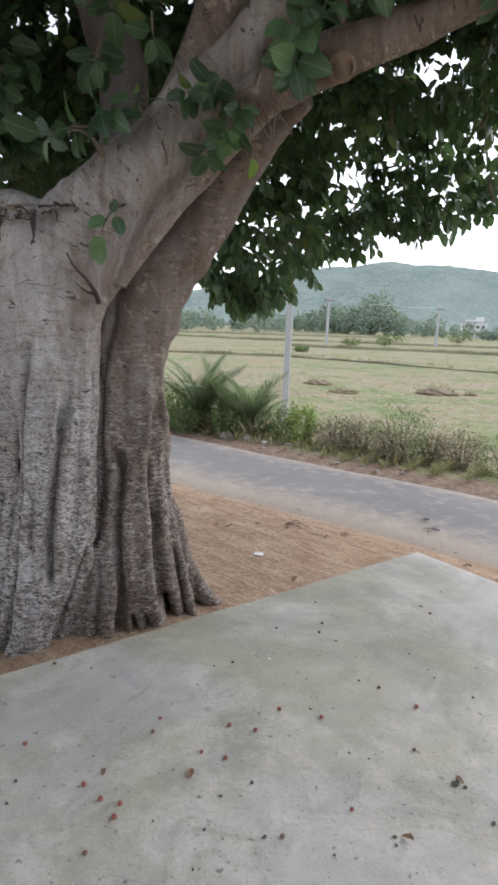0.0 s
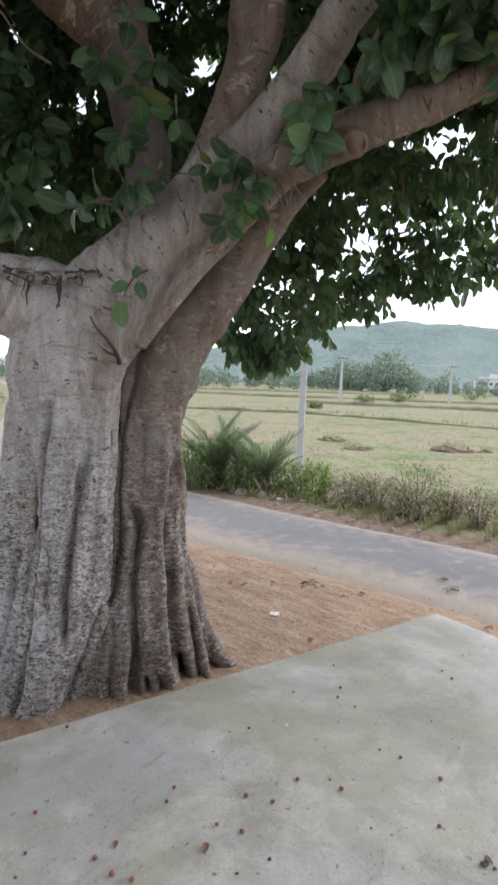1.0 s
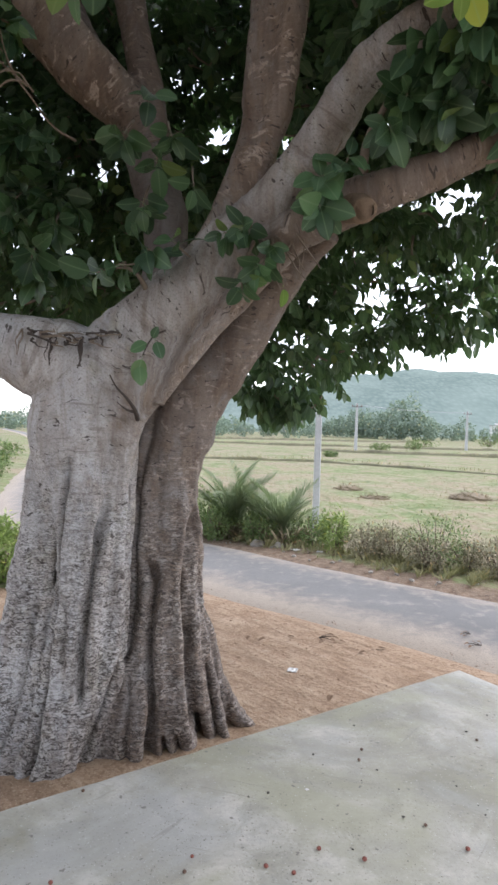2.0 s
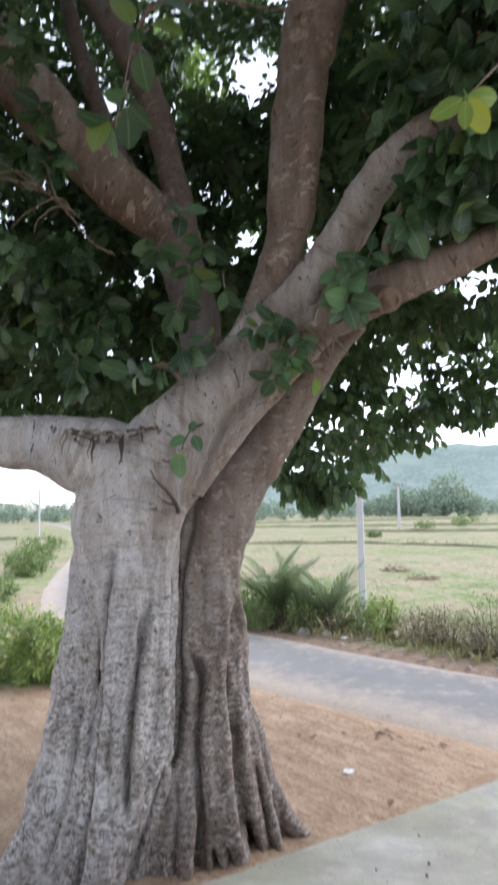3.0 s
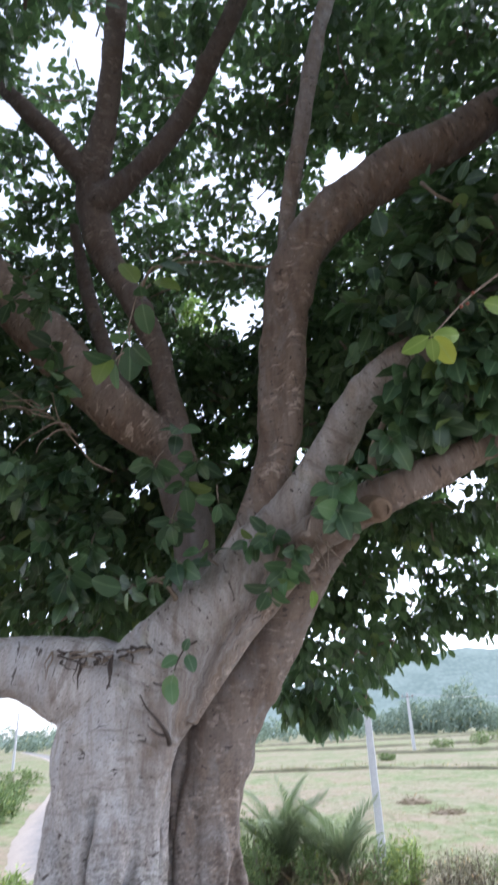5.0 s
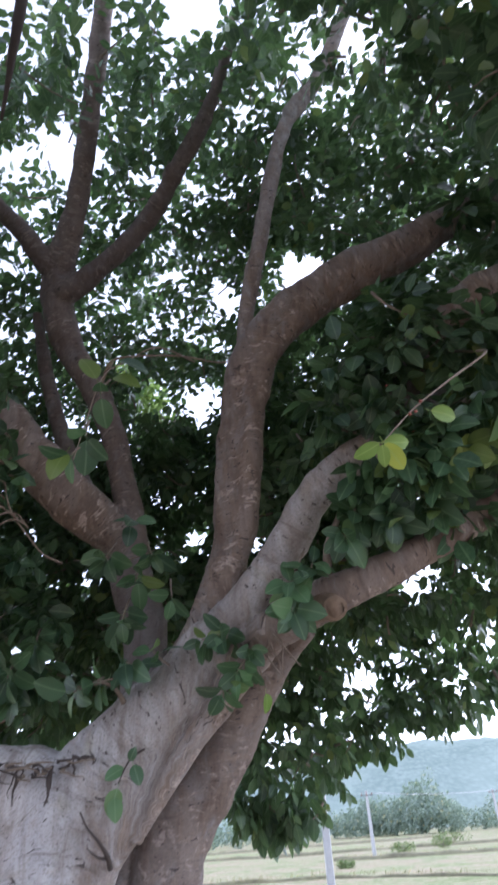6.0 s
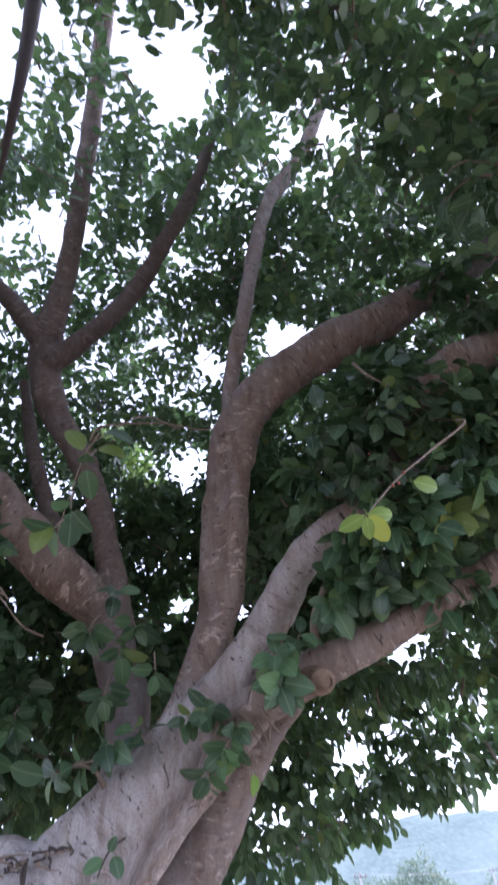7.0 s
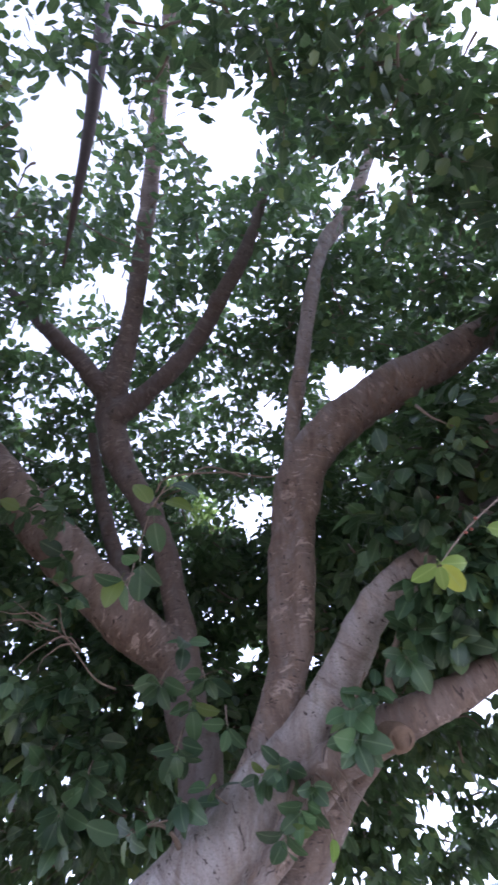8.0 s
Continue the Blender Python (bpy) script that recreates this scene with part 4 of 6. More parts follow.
def dress(me, strands):
    """Marks a skin with its bark and painted shade, carves it and cuts it into trunk, stem and limbs."""
    n = len(me.vertices)
    co, no = np.empty(n * 3, np.float32), np.empty(n * 3, np.float32)
    me.vertices.foreach_get("co", co)
    me.vertices.foreach_get("normal", no)
    co, no = co.reshape(-1, 3).astype(float), no.reshape(-1, 3).astype(float)
    # nearness to every strand
    owners = sorted({st[0] for st in STRANDS})
    total, brown, deep, along = (np.zeros(n) for k in range(4))
    nearest, owner_of = np.full(n, 9.0), np.zeros(n, int)
    for owner, c, sides, br, dp in strands:
        line = spline(c, 0.07)
        run = np.concatenate([[0], np.cumsum(np.linalg.norm(np.diff(line[:, :3], axis=0), axis=1))])
        run = run + line[0, 2]
        upright = owner == "leaning_stem" or sides == 18 or c is EDGE
        best, there = np.full(n, 99.0), np.zeros(n)
        tangent = unit(np.gradient(line[:, :3], axis=0))
        lo, hi = line[:, :3].min(0) - 0.7, line[:, :3].max(0) + 0.7
        near = np.where(((co > lo) & (co < hi)).all(1))[0]
        for i, p in enumerate(line):
            d = np.linalg.norm(co[near] - p[:3], axis=1) - p[3]
            less = d < best[near]
            best[near[less]] = d[less]
            there[near[less]] = run[i] + np.clip((co[near[less]] - p[:3]) @ tangent[i], -0.1, 0.1)
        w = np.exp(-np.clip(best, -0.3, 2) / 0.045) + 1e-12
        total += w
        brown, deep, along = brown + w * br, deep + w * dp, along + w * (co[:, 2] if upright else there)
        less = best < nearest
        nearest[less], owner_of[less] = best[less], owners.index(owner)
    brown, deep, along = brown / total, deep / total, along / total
    aged = np.clip((2.15 - co[:, 2]) / 1.2, 0, 1)
    aged = np.maximum(aged, 0.10)
    co = co + no * carve(co, no, along, aged)[:, None]
    me.vertices.foreach_set("co", co.astype(np.float32).ravel())
    me.update()
    me.vertices.foreach_get("normal", flat := np.empty(n * 3, np.float32))
    no = flat.reshape(-1, 3)
    count_ = len(me.polygons)
    loops = np.empty(len(me.loops), np.int32)
    me.loops.foreach_get("vertex_index", loops)
    quads = loops.reshape(count_, 4)
    face_owner = owner_of[quads[:, 0]]
    for i, owner in enumerate(owners):
        own = quads[face_owner == i]
        if not len(own):
            continue
        used, back = np.unique(own, return_inverse=True)
        piece = bpy.data.meshes.new(owner)
        piece.vertices.add(len(used))
        piece.vertices.foreach_set("co", co[used].astype(np.float32).ravel())
        piece.loops.add(own.size)
        piece.loops.foreach_set("vertex_index", back.reshape(-1).astype(np.int32))
        piece.polygons.add(len(own))
        piece.polygons.foreach_set("loop_start", np.arange(0, own.size, 4, dtype=np.int32))
        piece.update(calc_edges=True)
        for key, val in (("brown", brown), ("deep", deep), ("aged", aged), ("along", along)):
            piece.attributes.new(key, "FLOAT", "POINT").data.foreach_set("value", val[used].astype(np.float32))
        smooth(piece)
        piece.normals_split_custom_set_from_vertices(no[used].tolist())
        label = {"trunk": "fluted pale grey trunk with deep creases", "leaning_stem": "brownish grey second stem fused to the trunk", "limb_0": "pale grey limb", "limb_4": "thick red-brown limb with pale scars"}.get(owner, "brown smooth limb")
        tree_part(owner.split("_")[0] if owner.startswith("limb") else owner, piece, BARK, label)
    bpy.data.meshes.remove(me)


grow_tree()

# hanging aerial root and thin bare twigs
ROOT = [(-1.77, 2.3, 6.2, 0.010), (-1.66, 2.0, 6.67, 0.032), (-1.56, 1.7, 7.2, 0.052), (-1.45, 1.3, 7.8, 0.07), (-1.4, 1.0, 8.8, 0.085), (-1.3, 1.2, 9.4, 0.08)]
bm = bmesh.new()
tube(bm, ROOT, 12)
tree_part("aerial_root", bm, TWIG_DARK, "dark tapering root hanging from above")
TWIGS = (
    [(-1.42, 4.0, 3.76, 0.002), (-1.29, 3.9, 3.71, 0.004), (-1.18, 3.87, 3.675, 0.005), (-1.07, 3.85, 3.68, 0.005), (-0.93, 3.82, 3.70, 0.004), (-0.79, 3.8, 3.75, 0.001)],
    [(-1.2, 3.45, 4.95, 0.008), (-1.1, 3.4, 5.05, 0.008), (-0.68, 3.4, 5.06, 0.007), (-0.35, 3.45, 5.03, 0.006), (-0.18, 3.4, 5.1, 0.006), (0.1, 3.25, 5.25, 0.005)],
    [(0.2, 1.9, 3.30, 0.003), (0.38, 1.95, 3.5, 0.004), (0.57, 2.0, 3.67, 0.005), (0.9, 2.2, 4.0, 0.007), (1.05, 2.6, 4.35, 0.008), (1.1, 3.0, 4.7, 0.01)],
    [(-1.07, 2.41, 3.60, 0.003), (-1.04, 2.43, 3.8, 0.003), (-0.98, 2.44, 4.1, 0.004), (-0.88, 2.55, 4.3, 0.004), (-0.75, 2.9, 4.7, 0.006), (-0.55, 3.4, 5.0, 0.008)],
    [(-1.13, 3.47, 2.24, 0.004), (-1.09, 3.47, 2.17, 0.006), (-1.04, 3.48, 2.12, 0.008), (-1.0, 3.56, 2.05, 0.012), (-1.0, 3.66, 2.0, 0.014)],
    [(-1.09, 3.49, 2.09, 0.003), (-1.04, 3.52, 2.05, 0.006), (-1.0, 3.6, 2.04, 0.01)],
    [(-2.01, 3.5, 4.02, 0.003), (-1.9, 3.55, 3.98, 0.005), (-1.8, 3.52, 4.03, 0.005), (-1.72, 3.58, 3.9, 0.006), (-1.64, 3.6, 3.8, 0.006), (-1.55, 3.72, 3.7, 0.007), (-1.45, 3.85, 3.68, 0.008)],
    [(-0.95, 3.7, 2.7, 0.02), (-0.98, 3.58, 2.78, 0.013), (-1.05, 3.52, 2.84, 0.01), (-1.2, 3.48, 2.82, 0.007)],
    [(-0.34, 3.5, 3.05, 0.014), (-0.36, 3.42, 2.98, 0.011), (-0.4, 3.36, 2.86, 0.008), (-0.42, 3.34, 2.7, 0.006)],
    [(-0.02, 3.3, 3.2, 0.016), (-0.03, 3.2, 3.2, 0.011), (0.0, 3.15, 3.3, 0.008), (0.06, 3.15, 3.42, 0.006)],
    [(0.2, 3.3, 3.24, 0.03), (0.2, 3.22, 3.45, 0.022), (0.28, 3.18, 3.62, 0.018), (0.33, 3.15, 3.78, 0.012)],
)
for c in TWIGS:
    bm = bmesh.new()
    tube(bm, c, 8, 0.03, 0.15)
    tree_part("twig", bm, TWIG_DARK if c[0][2] < 2.3 else TWIG)
# tangle of dry aerial rootlets under the fork
for k in range(9):
    bm = bmesh.new()
    a = Vector((-0.30 + 0.02 * k, 3.44 - 0.01 * (k % 4), 2.98 + 0.012 * k))
    pts = [(*a, 0.008)]
    for j in range(1, 5):
        a = a + Vector((random.uniform(-0.03, 0.06), random.uniform(-0.04, 0.01), random.uniform(-0.11, -0.03)))
        pts.append((*a, 0.008 - 0.0015 * j))
    tube(bm, pts, 6, 0.02, 0.2)
    tree_part("rootlet", bm, TWIG, "tan dry aerial rootlet")
# sawn stub on the low right limb
bm = bmesh.new()
tube(bm, [(0.10, 3.34, 3.16, 0.08), (0.165, 3.16, 3.09, 0.074), (0.175, 3.125, 3.075, 0.072), (0.18, 3.115, 3.07, 0.05), (0.178, 3.13, 3.073, 0.035), (0.177, 3.135, 3.074, 0.015)], 18, 0.015, 0.3)
tree_part("branch_stub", bm, STUB, "healed brown stub of a cut branch")
# crusty ridge of dead rootlets in the first fork
for k in range(30):
    bm = bmesh.new()
    f = (k % 15) / 14
    a = Vector((-1.64 + 0.46 * f, 3.53 + 0.05 * f + 0.01 * (k % 2), 2.47 - 0.05 * math.sin(f * 3.1) + 0.03 * (k // 15) + random.uniform(-0.015, 0.015)))
    thick, hang = random.uniform(0.006, 0.012), k % 5 == 0
    pts = [(*a, thick)]
    for j in range(1, 5):
        a = a + (Vector((random.uniform(-0.015, 0.015), -0.012, random.uniform(-0.05, -0.02))) if hang else Vector((random.uniform(-0.02, 0.06), random.uniform(-0.02, 0.004), random.uniform(-0.022, 0.014))))
        pts.append((*a, thick * (1 - 0.18 * j)))
    tube(bm, pts, 7, 0.02, 0.35)
    tree_part("rootlet", bm, TWIG if k % 3 == 0 else TWIG_DARK)
# bare tangle of twigs under the red-brown limb
for k in range(9):
    bm = bmesh.new()
    a, way = Vector((-1.62 - 0.03 * k, 3.58 - 0.01 * k, 3.82 + 0.025 * k)), Vector((-1, -0.1, 0.45))
    pts = [(*a, 0.007)]
    for j in range(1, 6):
        way = (way + Vector((random.uniform(-0.5, 0.5), random.uniform(-0.3, 0.2), random.uniform(-0.8, 0.5)))).normalized()
        a = a + way * random.uniform(0.05, 0.09)
        pts.append((*a, 0.007 - 0.001 * j))
    tube(bm, pts, 6, 0.02, 0.2)
    tree_part("twig", bm, TWIG)


# ---- leaves of the crown
BOUGHS = []


def bough(x, y, z, r, dense=1.0, flat=0.75):
    BOUGHS.append((x, y, z, r, dense, flat))


for b in ((0.0, 6.0, 2.35, 0.42), (-0.35, 6.0, 2.75, 0.45), (0.35, 6.0, 2.75, 0.5), (0.1, 6.0, 3.3, 0.6), (-0.2, 6.5, 2.5, 0.45),
          (0.86, 7.00, 2.89, 0.50), (0.50, 7.00, 2.63, 0.48), (1.32, 7.00, 3.11, 0.52), (1.71, 7.00, 3.23, 0.56), (2.20, 7.00, 3.34, 0.59), (2.82, 7.00, 3.47, 0.58), (1.72, 7.00, 3.72, 0.62), (1.95, 4.4, 3.0, 0.3), (0.45, 6.6, 3.55, 0.5), (0.85, 6.9, 3.75, 0.55), (0.2, 6.4, 3.1, 0.42), (1.4, 7.0, 4.2, 0.6), (2.0, 7.0, 4.1, 0.6), (2.4, 6.4, 3.75, 0.5), (0.7, 6.2, 3.2, 0.4), (-1.3, 5.2, 2.95, 0.45), (-1.8, 5.0, 2.9, 0.42), (-2.35, 5.0, 2.95, 0.45), (-2.9, 5.0, 3.0, 0.5), (-0.9, 5.6, 3.2, 0.5), (0.9, 5.4, 3.7, 0.5), (1.6, 5.2, 3.8, 0.5), (2.1, 4.8, 3.6, 0.5), (0.5, 5.8, 3.9, 0.6),
          (-2.7, 5.6, 3.3, 0.6), (-2.0, 5.8, 3.3, 0.6), (-1.45, 5.6, 3.45, 0.6), (-3.3, 5.4, 3.5, 0.7), (-2.4, 5.4, 4.1, 0.7), (-1.6, 6.0, 4.3, 0.8), (-0.8, 6.0, 4.1, 0.7), (-0.3, 6.0, 3.8, 0.6),
          (-2.5, 7.2, 3.5, 0.9), (-1.5, 7.4, 3.6, 0.9), (-0.6, 7.4, 4.2, 0.9), (-3.6, 6.6, 3.8, 0.9), (-3.4, 4.6, 4.4, 0.7),
          (0.8, 2.9, 4.0, 0.35), (1.15, 2.7, 4.5, 0.5), (0.75, 3.1, 4.7, 0.45), (1.5, 3.4, 4.2, 0.6), (1.3, 2.7, 3.75, 0.35), (0.5, 3.5, 4.3, 0.35), (0.72, 2.78, 4.15, 0.26), (0.85, 2.72, 3.92, 0.3), (1.15, 2.6, 4.2, 0.36), (0.8, 2.6, 4.5, 0.32), (1.35, 2.35, 4.4, 0.34), (-2.1, 3.35, 3.6, 0.3), (-2.5, 3.3, 4.1, 0.42), (-2.0, 3.3, 4.75, 0.3), (-2.8, 3.2, 4.8, 0.45), (1.2, 3.9, 5.0, 0.6), (0.45, 4.3, 4.7, 0.55), (0.2, 5.0, 4.6, 0.7)):
    bough(*b)
for b in ((0.05, 6.0, 2.12, 0.22), (-0.12, 6.0, 2.2, 0.24), (0.22, 6.1, 2.22, 0.24), (-0.28, 5.9, 2.32, 0.22), (0.02, 5.9, 1.98, 0.13)):
    bough(*b, 1.5)
shell = random.Random(11)
count = 210
for k in range(count):
    # even spread over the dome, a little deeper or shallower here and there
    el, az = math.asin(0.10 + 0.9 * (k + 0.5) / count), k * 2.39996
    rr = shell.uniform(0.84, 1.02)
    o = Vector((-0.7 + 4.1 * rr * math.cos(az) * math.cos(el), 3.6 + 3.7 * rr * math.sin(az) * math.cos(el), 3.7 + 5.0 * rr * math.sin(el)))
    if o.y < 0.4 - 0.15 * (o.z - 7) or (o.y < 2.1 and o.z < (6.5 if o.x < 0.3 else 5.0)):
        continue
    bough(*o, shell.uniform(0.6, 0.85), shell.uniform(0.75, 1.15) * float(np.interp(o.z, [4.5, 6.2, 8.5], [1.0, 0.74, 0.56])) * (1.3 if o.x > 0.1 and o.z < 7.0 else 1.0) * (0.65 if o.y < 2.6 and o.z > 7.0 else 1.0))

# inner boughs that close the crown low down all round and on its dense right side
for k in range(70):
    az = radians(shell.uniform(-25, 205))
    rr, zz = shell.uniform(0.6, 1.15), shell.uniform(3.5, 6.2)
    o = Vector((-0.7 + 3.6 * rr * math.cos(az), 3.6 + 3.2 * rr * math.sin(az), zz))
    if o.y < 5.2 and -2.6 < o.x < 1.5 or o.y < 2.6 or (o.z < 3.5 + 0.12 * (o.y - 4) and abs(o.x + 1) > 0):
        continue
    bough(*o, shell.uniform(0.55, 0.85), shell.uniform(0.8, 1.1))
for k in range(16):
    bough(shell.uniform(1.0, 2.6), shell.uniform(3.4, 5.0), shell.uniform(4.4, 6.8), shell.uniform(0.4, 0.6), 0.5)

# boughs out of sight above and behind the platform, added to shade the limbs
for k in range(34):
    bough(shell.uniform(-3.6, 1.6), shell.uniform(-3.2, -0.7), shell.uniform(6.4, 8.2), shell.uniform(0.7, 0.9), 1.0)
for k in range(30):
    bough(shell.uniform(-4.2, 1.6), shell.uniform(-4.2, -2.0), shell.uniform(4.2, 6.6), shell.uniform(0.7, 0.95), 0.7)
# boughs that close the back of the crown
for k in range(34):
    az, rr = radians(shell.uniform(15, 150)), shell.uniform(0.7, 1.05)
    bough(-0.7 + 3.9 * rr * math.cos(az), 3.6 + 3.4 * rr * math.sin(az), shell.uniform(5.2, 8.0), shell.uniform(0.5, 0.75), 0.75)

for k in range(20):
    bough(shell.uniform(-0.3, 3.0), shell.uniform(2.8, 5.6), shell.uniform(6.8, 8.6), shell.uniform(0.45, 0.7), 0.7)

# openings in the crown, where the sky shows through: two ends and a radius
OPENINGS = [
    ((-1.5, 1.2, 5.8), (-3.4, 3.5, 12.1), 0.55), ((-0.5, 1.3, 5.9), (-0.6, 3.9, 12.4), 0.50), ((-1.2, 2.0, 5.5), (-2.6, 5.7, 11.3), 0.36),
    ((0.2, 2.6, 5.0), (1.2, 7.3, 10.1), 0.36), ((-0.5, 3.1, 4.5), (-0.7, 8.8, 8.6), 0.36), ((-0.3, 2.7, 5.0), (-0.2, 7.7, 9.9), 0.20), ((-0.75, 3.1, 4.5), (-1.5, 8.0, 8.1), 0.27),
    ((0.9, 0.8, 5.8), (3.3, 2.5, 12.2), 0.35), ((0.8, 3.6, 3.4), (3.0, 9.8, 5.6), 0.27), ((1.24, 3.9, 3.5), (3.7, 9.6, 5.7), 0.18), ((0.9, 3.9, 3.4), (2.87, 9.6, 5.4), 0.20), ((0.4, 3.9, 2.7), (1.9, 10.6, 4.0), 0.13),
    ((-1.3, 3.7, 3.4), (-2.7, 10.1, 5.9), 0.13), ((-0.6, 3.6, 3.7), (-1.0, 10.0, 6.6), 0.10), ((-1.5, 2.0, 5.4), (-3.4, 5.7, 11.0), 0.22), ((-1.75, 2.2, 6.2), (-1.4, 1.0, 8.8), 0.22), ((-1.35, 1.4, 5.6), (-1.5, 1.5, 6.6), 0.3),
    # under the thin upright limb, which can be seen to its top
    ((0.13, 1.16, 4.9), (0.72, 2.65, 8.1), 0.15), ((0.2, 0.95, 4.9), (0.98, 2.25, 8.6), 0.10),
]


BARE = np.vstack([spline(c, 0.16)[:, :3] for c in (UPPER[2], UPPER[3], UPPER[6], UPPER[7], ROOT)])
BARE = BARE[(BARE[:, 2] > 4.4) & (BARE[:, 0] < 1.3) & (BARE[:, 0] > -2.5)]


def outside_openings(p):
    keep = np.ones(len(p), bool)
    for a, b, r in OPENINGS:
        a, b = np.array(a), np.array(b)
        t = np.clip(((p - a) @ (b - a)) / ((b - a) @ (b - a)), 0, 1)
        q = a + t[:, None] * (b - a)
        keep &= np.linalg.norm(p - q, axis=1) > r * (0.5 + t) * rng.uniform(0.62, 1.3, len(p))
    # the limbs are bare inside the crown, and little hangs under them
    for q in BARE:
        d = p - q
        d[:, 2] *= np.where(d[:, 2] < 0, 0.4, 1.0)
        keep &= np.linalg.norm(d, axis=1) > 0.33
    return keep


# unseen boughs, added over and behind the platform and at the left for shade
SHADE_BOUGHS = []
for k in range(76):
    SHADE_BOUGHS.append((shell.uniform(-5.5, 1.6), shell.uniform(-6.5, -0.9), shell.uniform(4.4, 6.6), shell.uniform(0.75, 1.0)))
for k in range(34):
    SHADE_BOUGHS.append((shell.uniform(-6.5, -4.0), shell.uniform(-1.0, 5.5), shell.uniform(3.6, 7.5), shell.uniform(0.75, 1.0)))
for x, y, z, r in SHADE_BOUGHS:
    n = 46
    d = unit(rng.normal(0, 1, (n, 3)))
    tips = np.array([x, y, z]) + d * r * rng.uniform(0.2, 1.0, (n, 1)) ** 0.6 * np.array([1, 1, 0.6])
    tips = tips[outside_openings(tips)]
    if len(tips) > 3:
        tree_part("leafy_bough", blades("leafy_bough", OVAL_HIGH, *sprays(tips, rng.normal(0, 1, (len(tips), 3)), 5, 0.165, 0.6)), LEAF)["kind"] = "stuff"

for x, y, z, r, dense, flat in BOUGHS:
    high = z > 6.0
    n = int((64 if high else 50) * dense * (r / 0.75) ** 2)
    d = unit(rng.normal(0, 1, (n, 3)))
    tips = np.array([x, y, z]) + d * r * rng.uniform(0.35, 1.0, (n, 1)) ** 0.6 * np.array([1, 1, flat])
    out = np.array([x + 0.5, y - 3.6, (z - 3.0) * 0.6])
    ways = d * 0.8 + unit(out) * 0.5 + rng.normal(0, 0.25, (n, 3))
    keep = outside_openings(tips)
    tips, ways = tips[keep], ways[keep]
    if len(tips) < 3:
        continue
    ob = tree_part("leafy_bough", blades("leafy_bough", OVAL_HIGH if high else OVAL, *sprays(tips, ways, 8, 0.115 if high else 0.135, 1.0 if z < 4.6 else 0.6)), LEAF)
    ob["kind"] = "stuff"
    # the branchlet that carries the sprays
    bm = bmesh.new()
    for t in tips[::6]:
        b = t
        a = np.array([x, y, z]) * 0.45 + t * 0.55 + rng.normal(0, 0.1, 3)
        m = (a + b) / 2 + rng.normal(0, 0.05, 3)
        tube(bm, [(*a, 0.012), (*m, 0.008), (*b, 0.004)], 4, 0.25, 0.0)
    tree_part("branchlet", bm, TWIG)["kind"] = "stuff"

# foliage on the outside of the crown, sunlight painted in by a paler leaf, against the sky
for x, y, z, r in ((-1.55, 7.6, 7.75, 0.42), (-1.30, 7.7, 7.35, 0.40), (-1.75, 7.6, 8.25, 0.45)):
    d = unit(rng.normal(0, 1, (46, 3)))
    tips = np.array([x, y, z]) + d * r * rng.uniform(0.3, 1, (46, 1)) ** 0.5
    tree_part("leafy_bough", blades("leafy_bough", OVAL, *sprays(tips, d + np.array([0, 0.3, 0.2]), 7, 0.12, 0.5)), LEAF_SUNLIT, "pale yellow-green foliage, sunlight in its colour")["kind"] = "stuff"

# broad leaves that hang in front of the limbs
FRONT = ((0.45, 2.85, 4.55), (0.75, 2.75, 4.85), (1.25, 2.5, 4.2), (0.3, 2.95, 4.3), (0.75, 2.65, 3.75), (1.05, 2.45, 3.95), (0.5, 2.75, 3.72), (-1.9, 3.55, 4.25), (-1.75, 3.95, 3.7), (-2.0, 4.2, 3.35), (-1.6, 4.1, 3.45), (-1.75, 4.3, 3.05), (0.9, 3.0, 3.55), (1.45, 2.7, 5.8))
for x, y, z in FRONT:
    d = unit(rng.normal(0, 1, (9, 3)))
    tips = np.array([x, y, z]) + d * 0.22 * np.array([1, 0.6, 0.8])
    ob = tree_part("leafy_bough", blades("leafy_bough", OVAL, *sprays(tips, d + np.array([0, -0.5, 0]), 6, 0.165, 0.5)), LEAF_NEAR)
    ob["kind"] = "stuff"

# ---- single leaves close to the trunk and limbs
def leaf_mesh(name, width, curl):
    st = ((0, 0), (0.06, 0.13 * width), (0.18, 0.26 * width), (0.38, 0.345 * width), (0.60, 0.335 * width), (0.80, 0.255 * width), (0.93, 0.13 * width), (1, 0))
    V, F = blade(st, 0.2, curl)
    bm = bmesh.new()
    vs = [bm.verts.new(p) for p in V]
    for f in F:
        bm.faces.new([vs[i] for i in f]).smooth = True
    # stalk
    tube(bm, [(0.03, 0, 0.0, 0.010), (-0.12, 0, 0.02, 0.010), (-0.25, 0, 0.05, 0.013)], 5, 0.1, 0.0)
    me = bpy.data.meshes.new(name)
    bm.to_mesh(me)
    bm.free()
    me.attributes.new("across", "FLOAT", "POINT").data.foreach_set("value", [v.co.y for v in me.vertices])
    return me


def leaf_material_set(material):
    out = []
    for w, c in ((1.0, 0.22), (1.06, 0.4), (0.9, 0.55), (0.82, 0.32)):
        me = leaf_mesh("leaf", w, c)
        me.materials.append(material)
        out.append(me)
    return out


GREEN_LEAVES, LIME_LEAVES, OLIVE_LEAVES = leaf_material_set(LEAF_NEAR), leaf_material_set(LEAF_LIME), leaf_material_set(LEAF_OLIVE)
pick = random.Random(5)


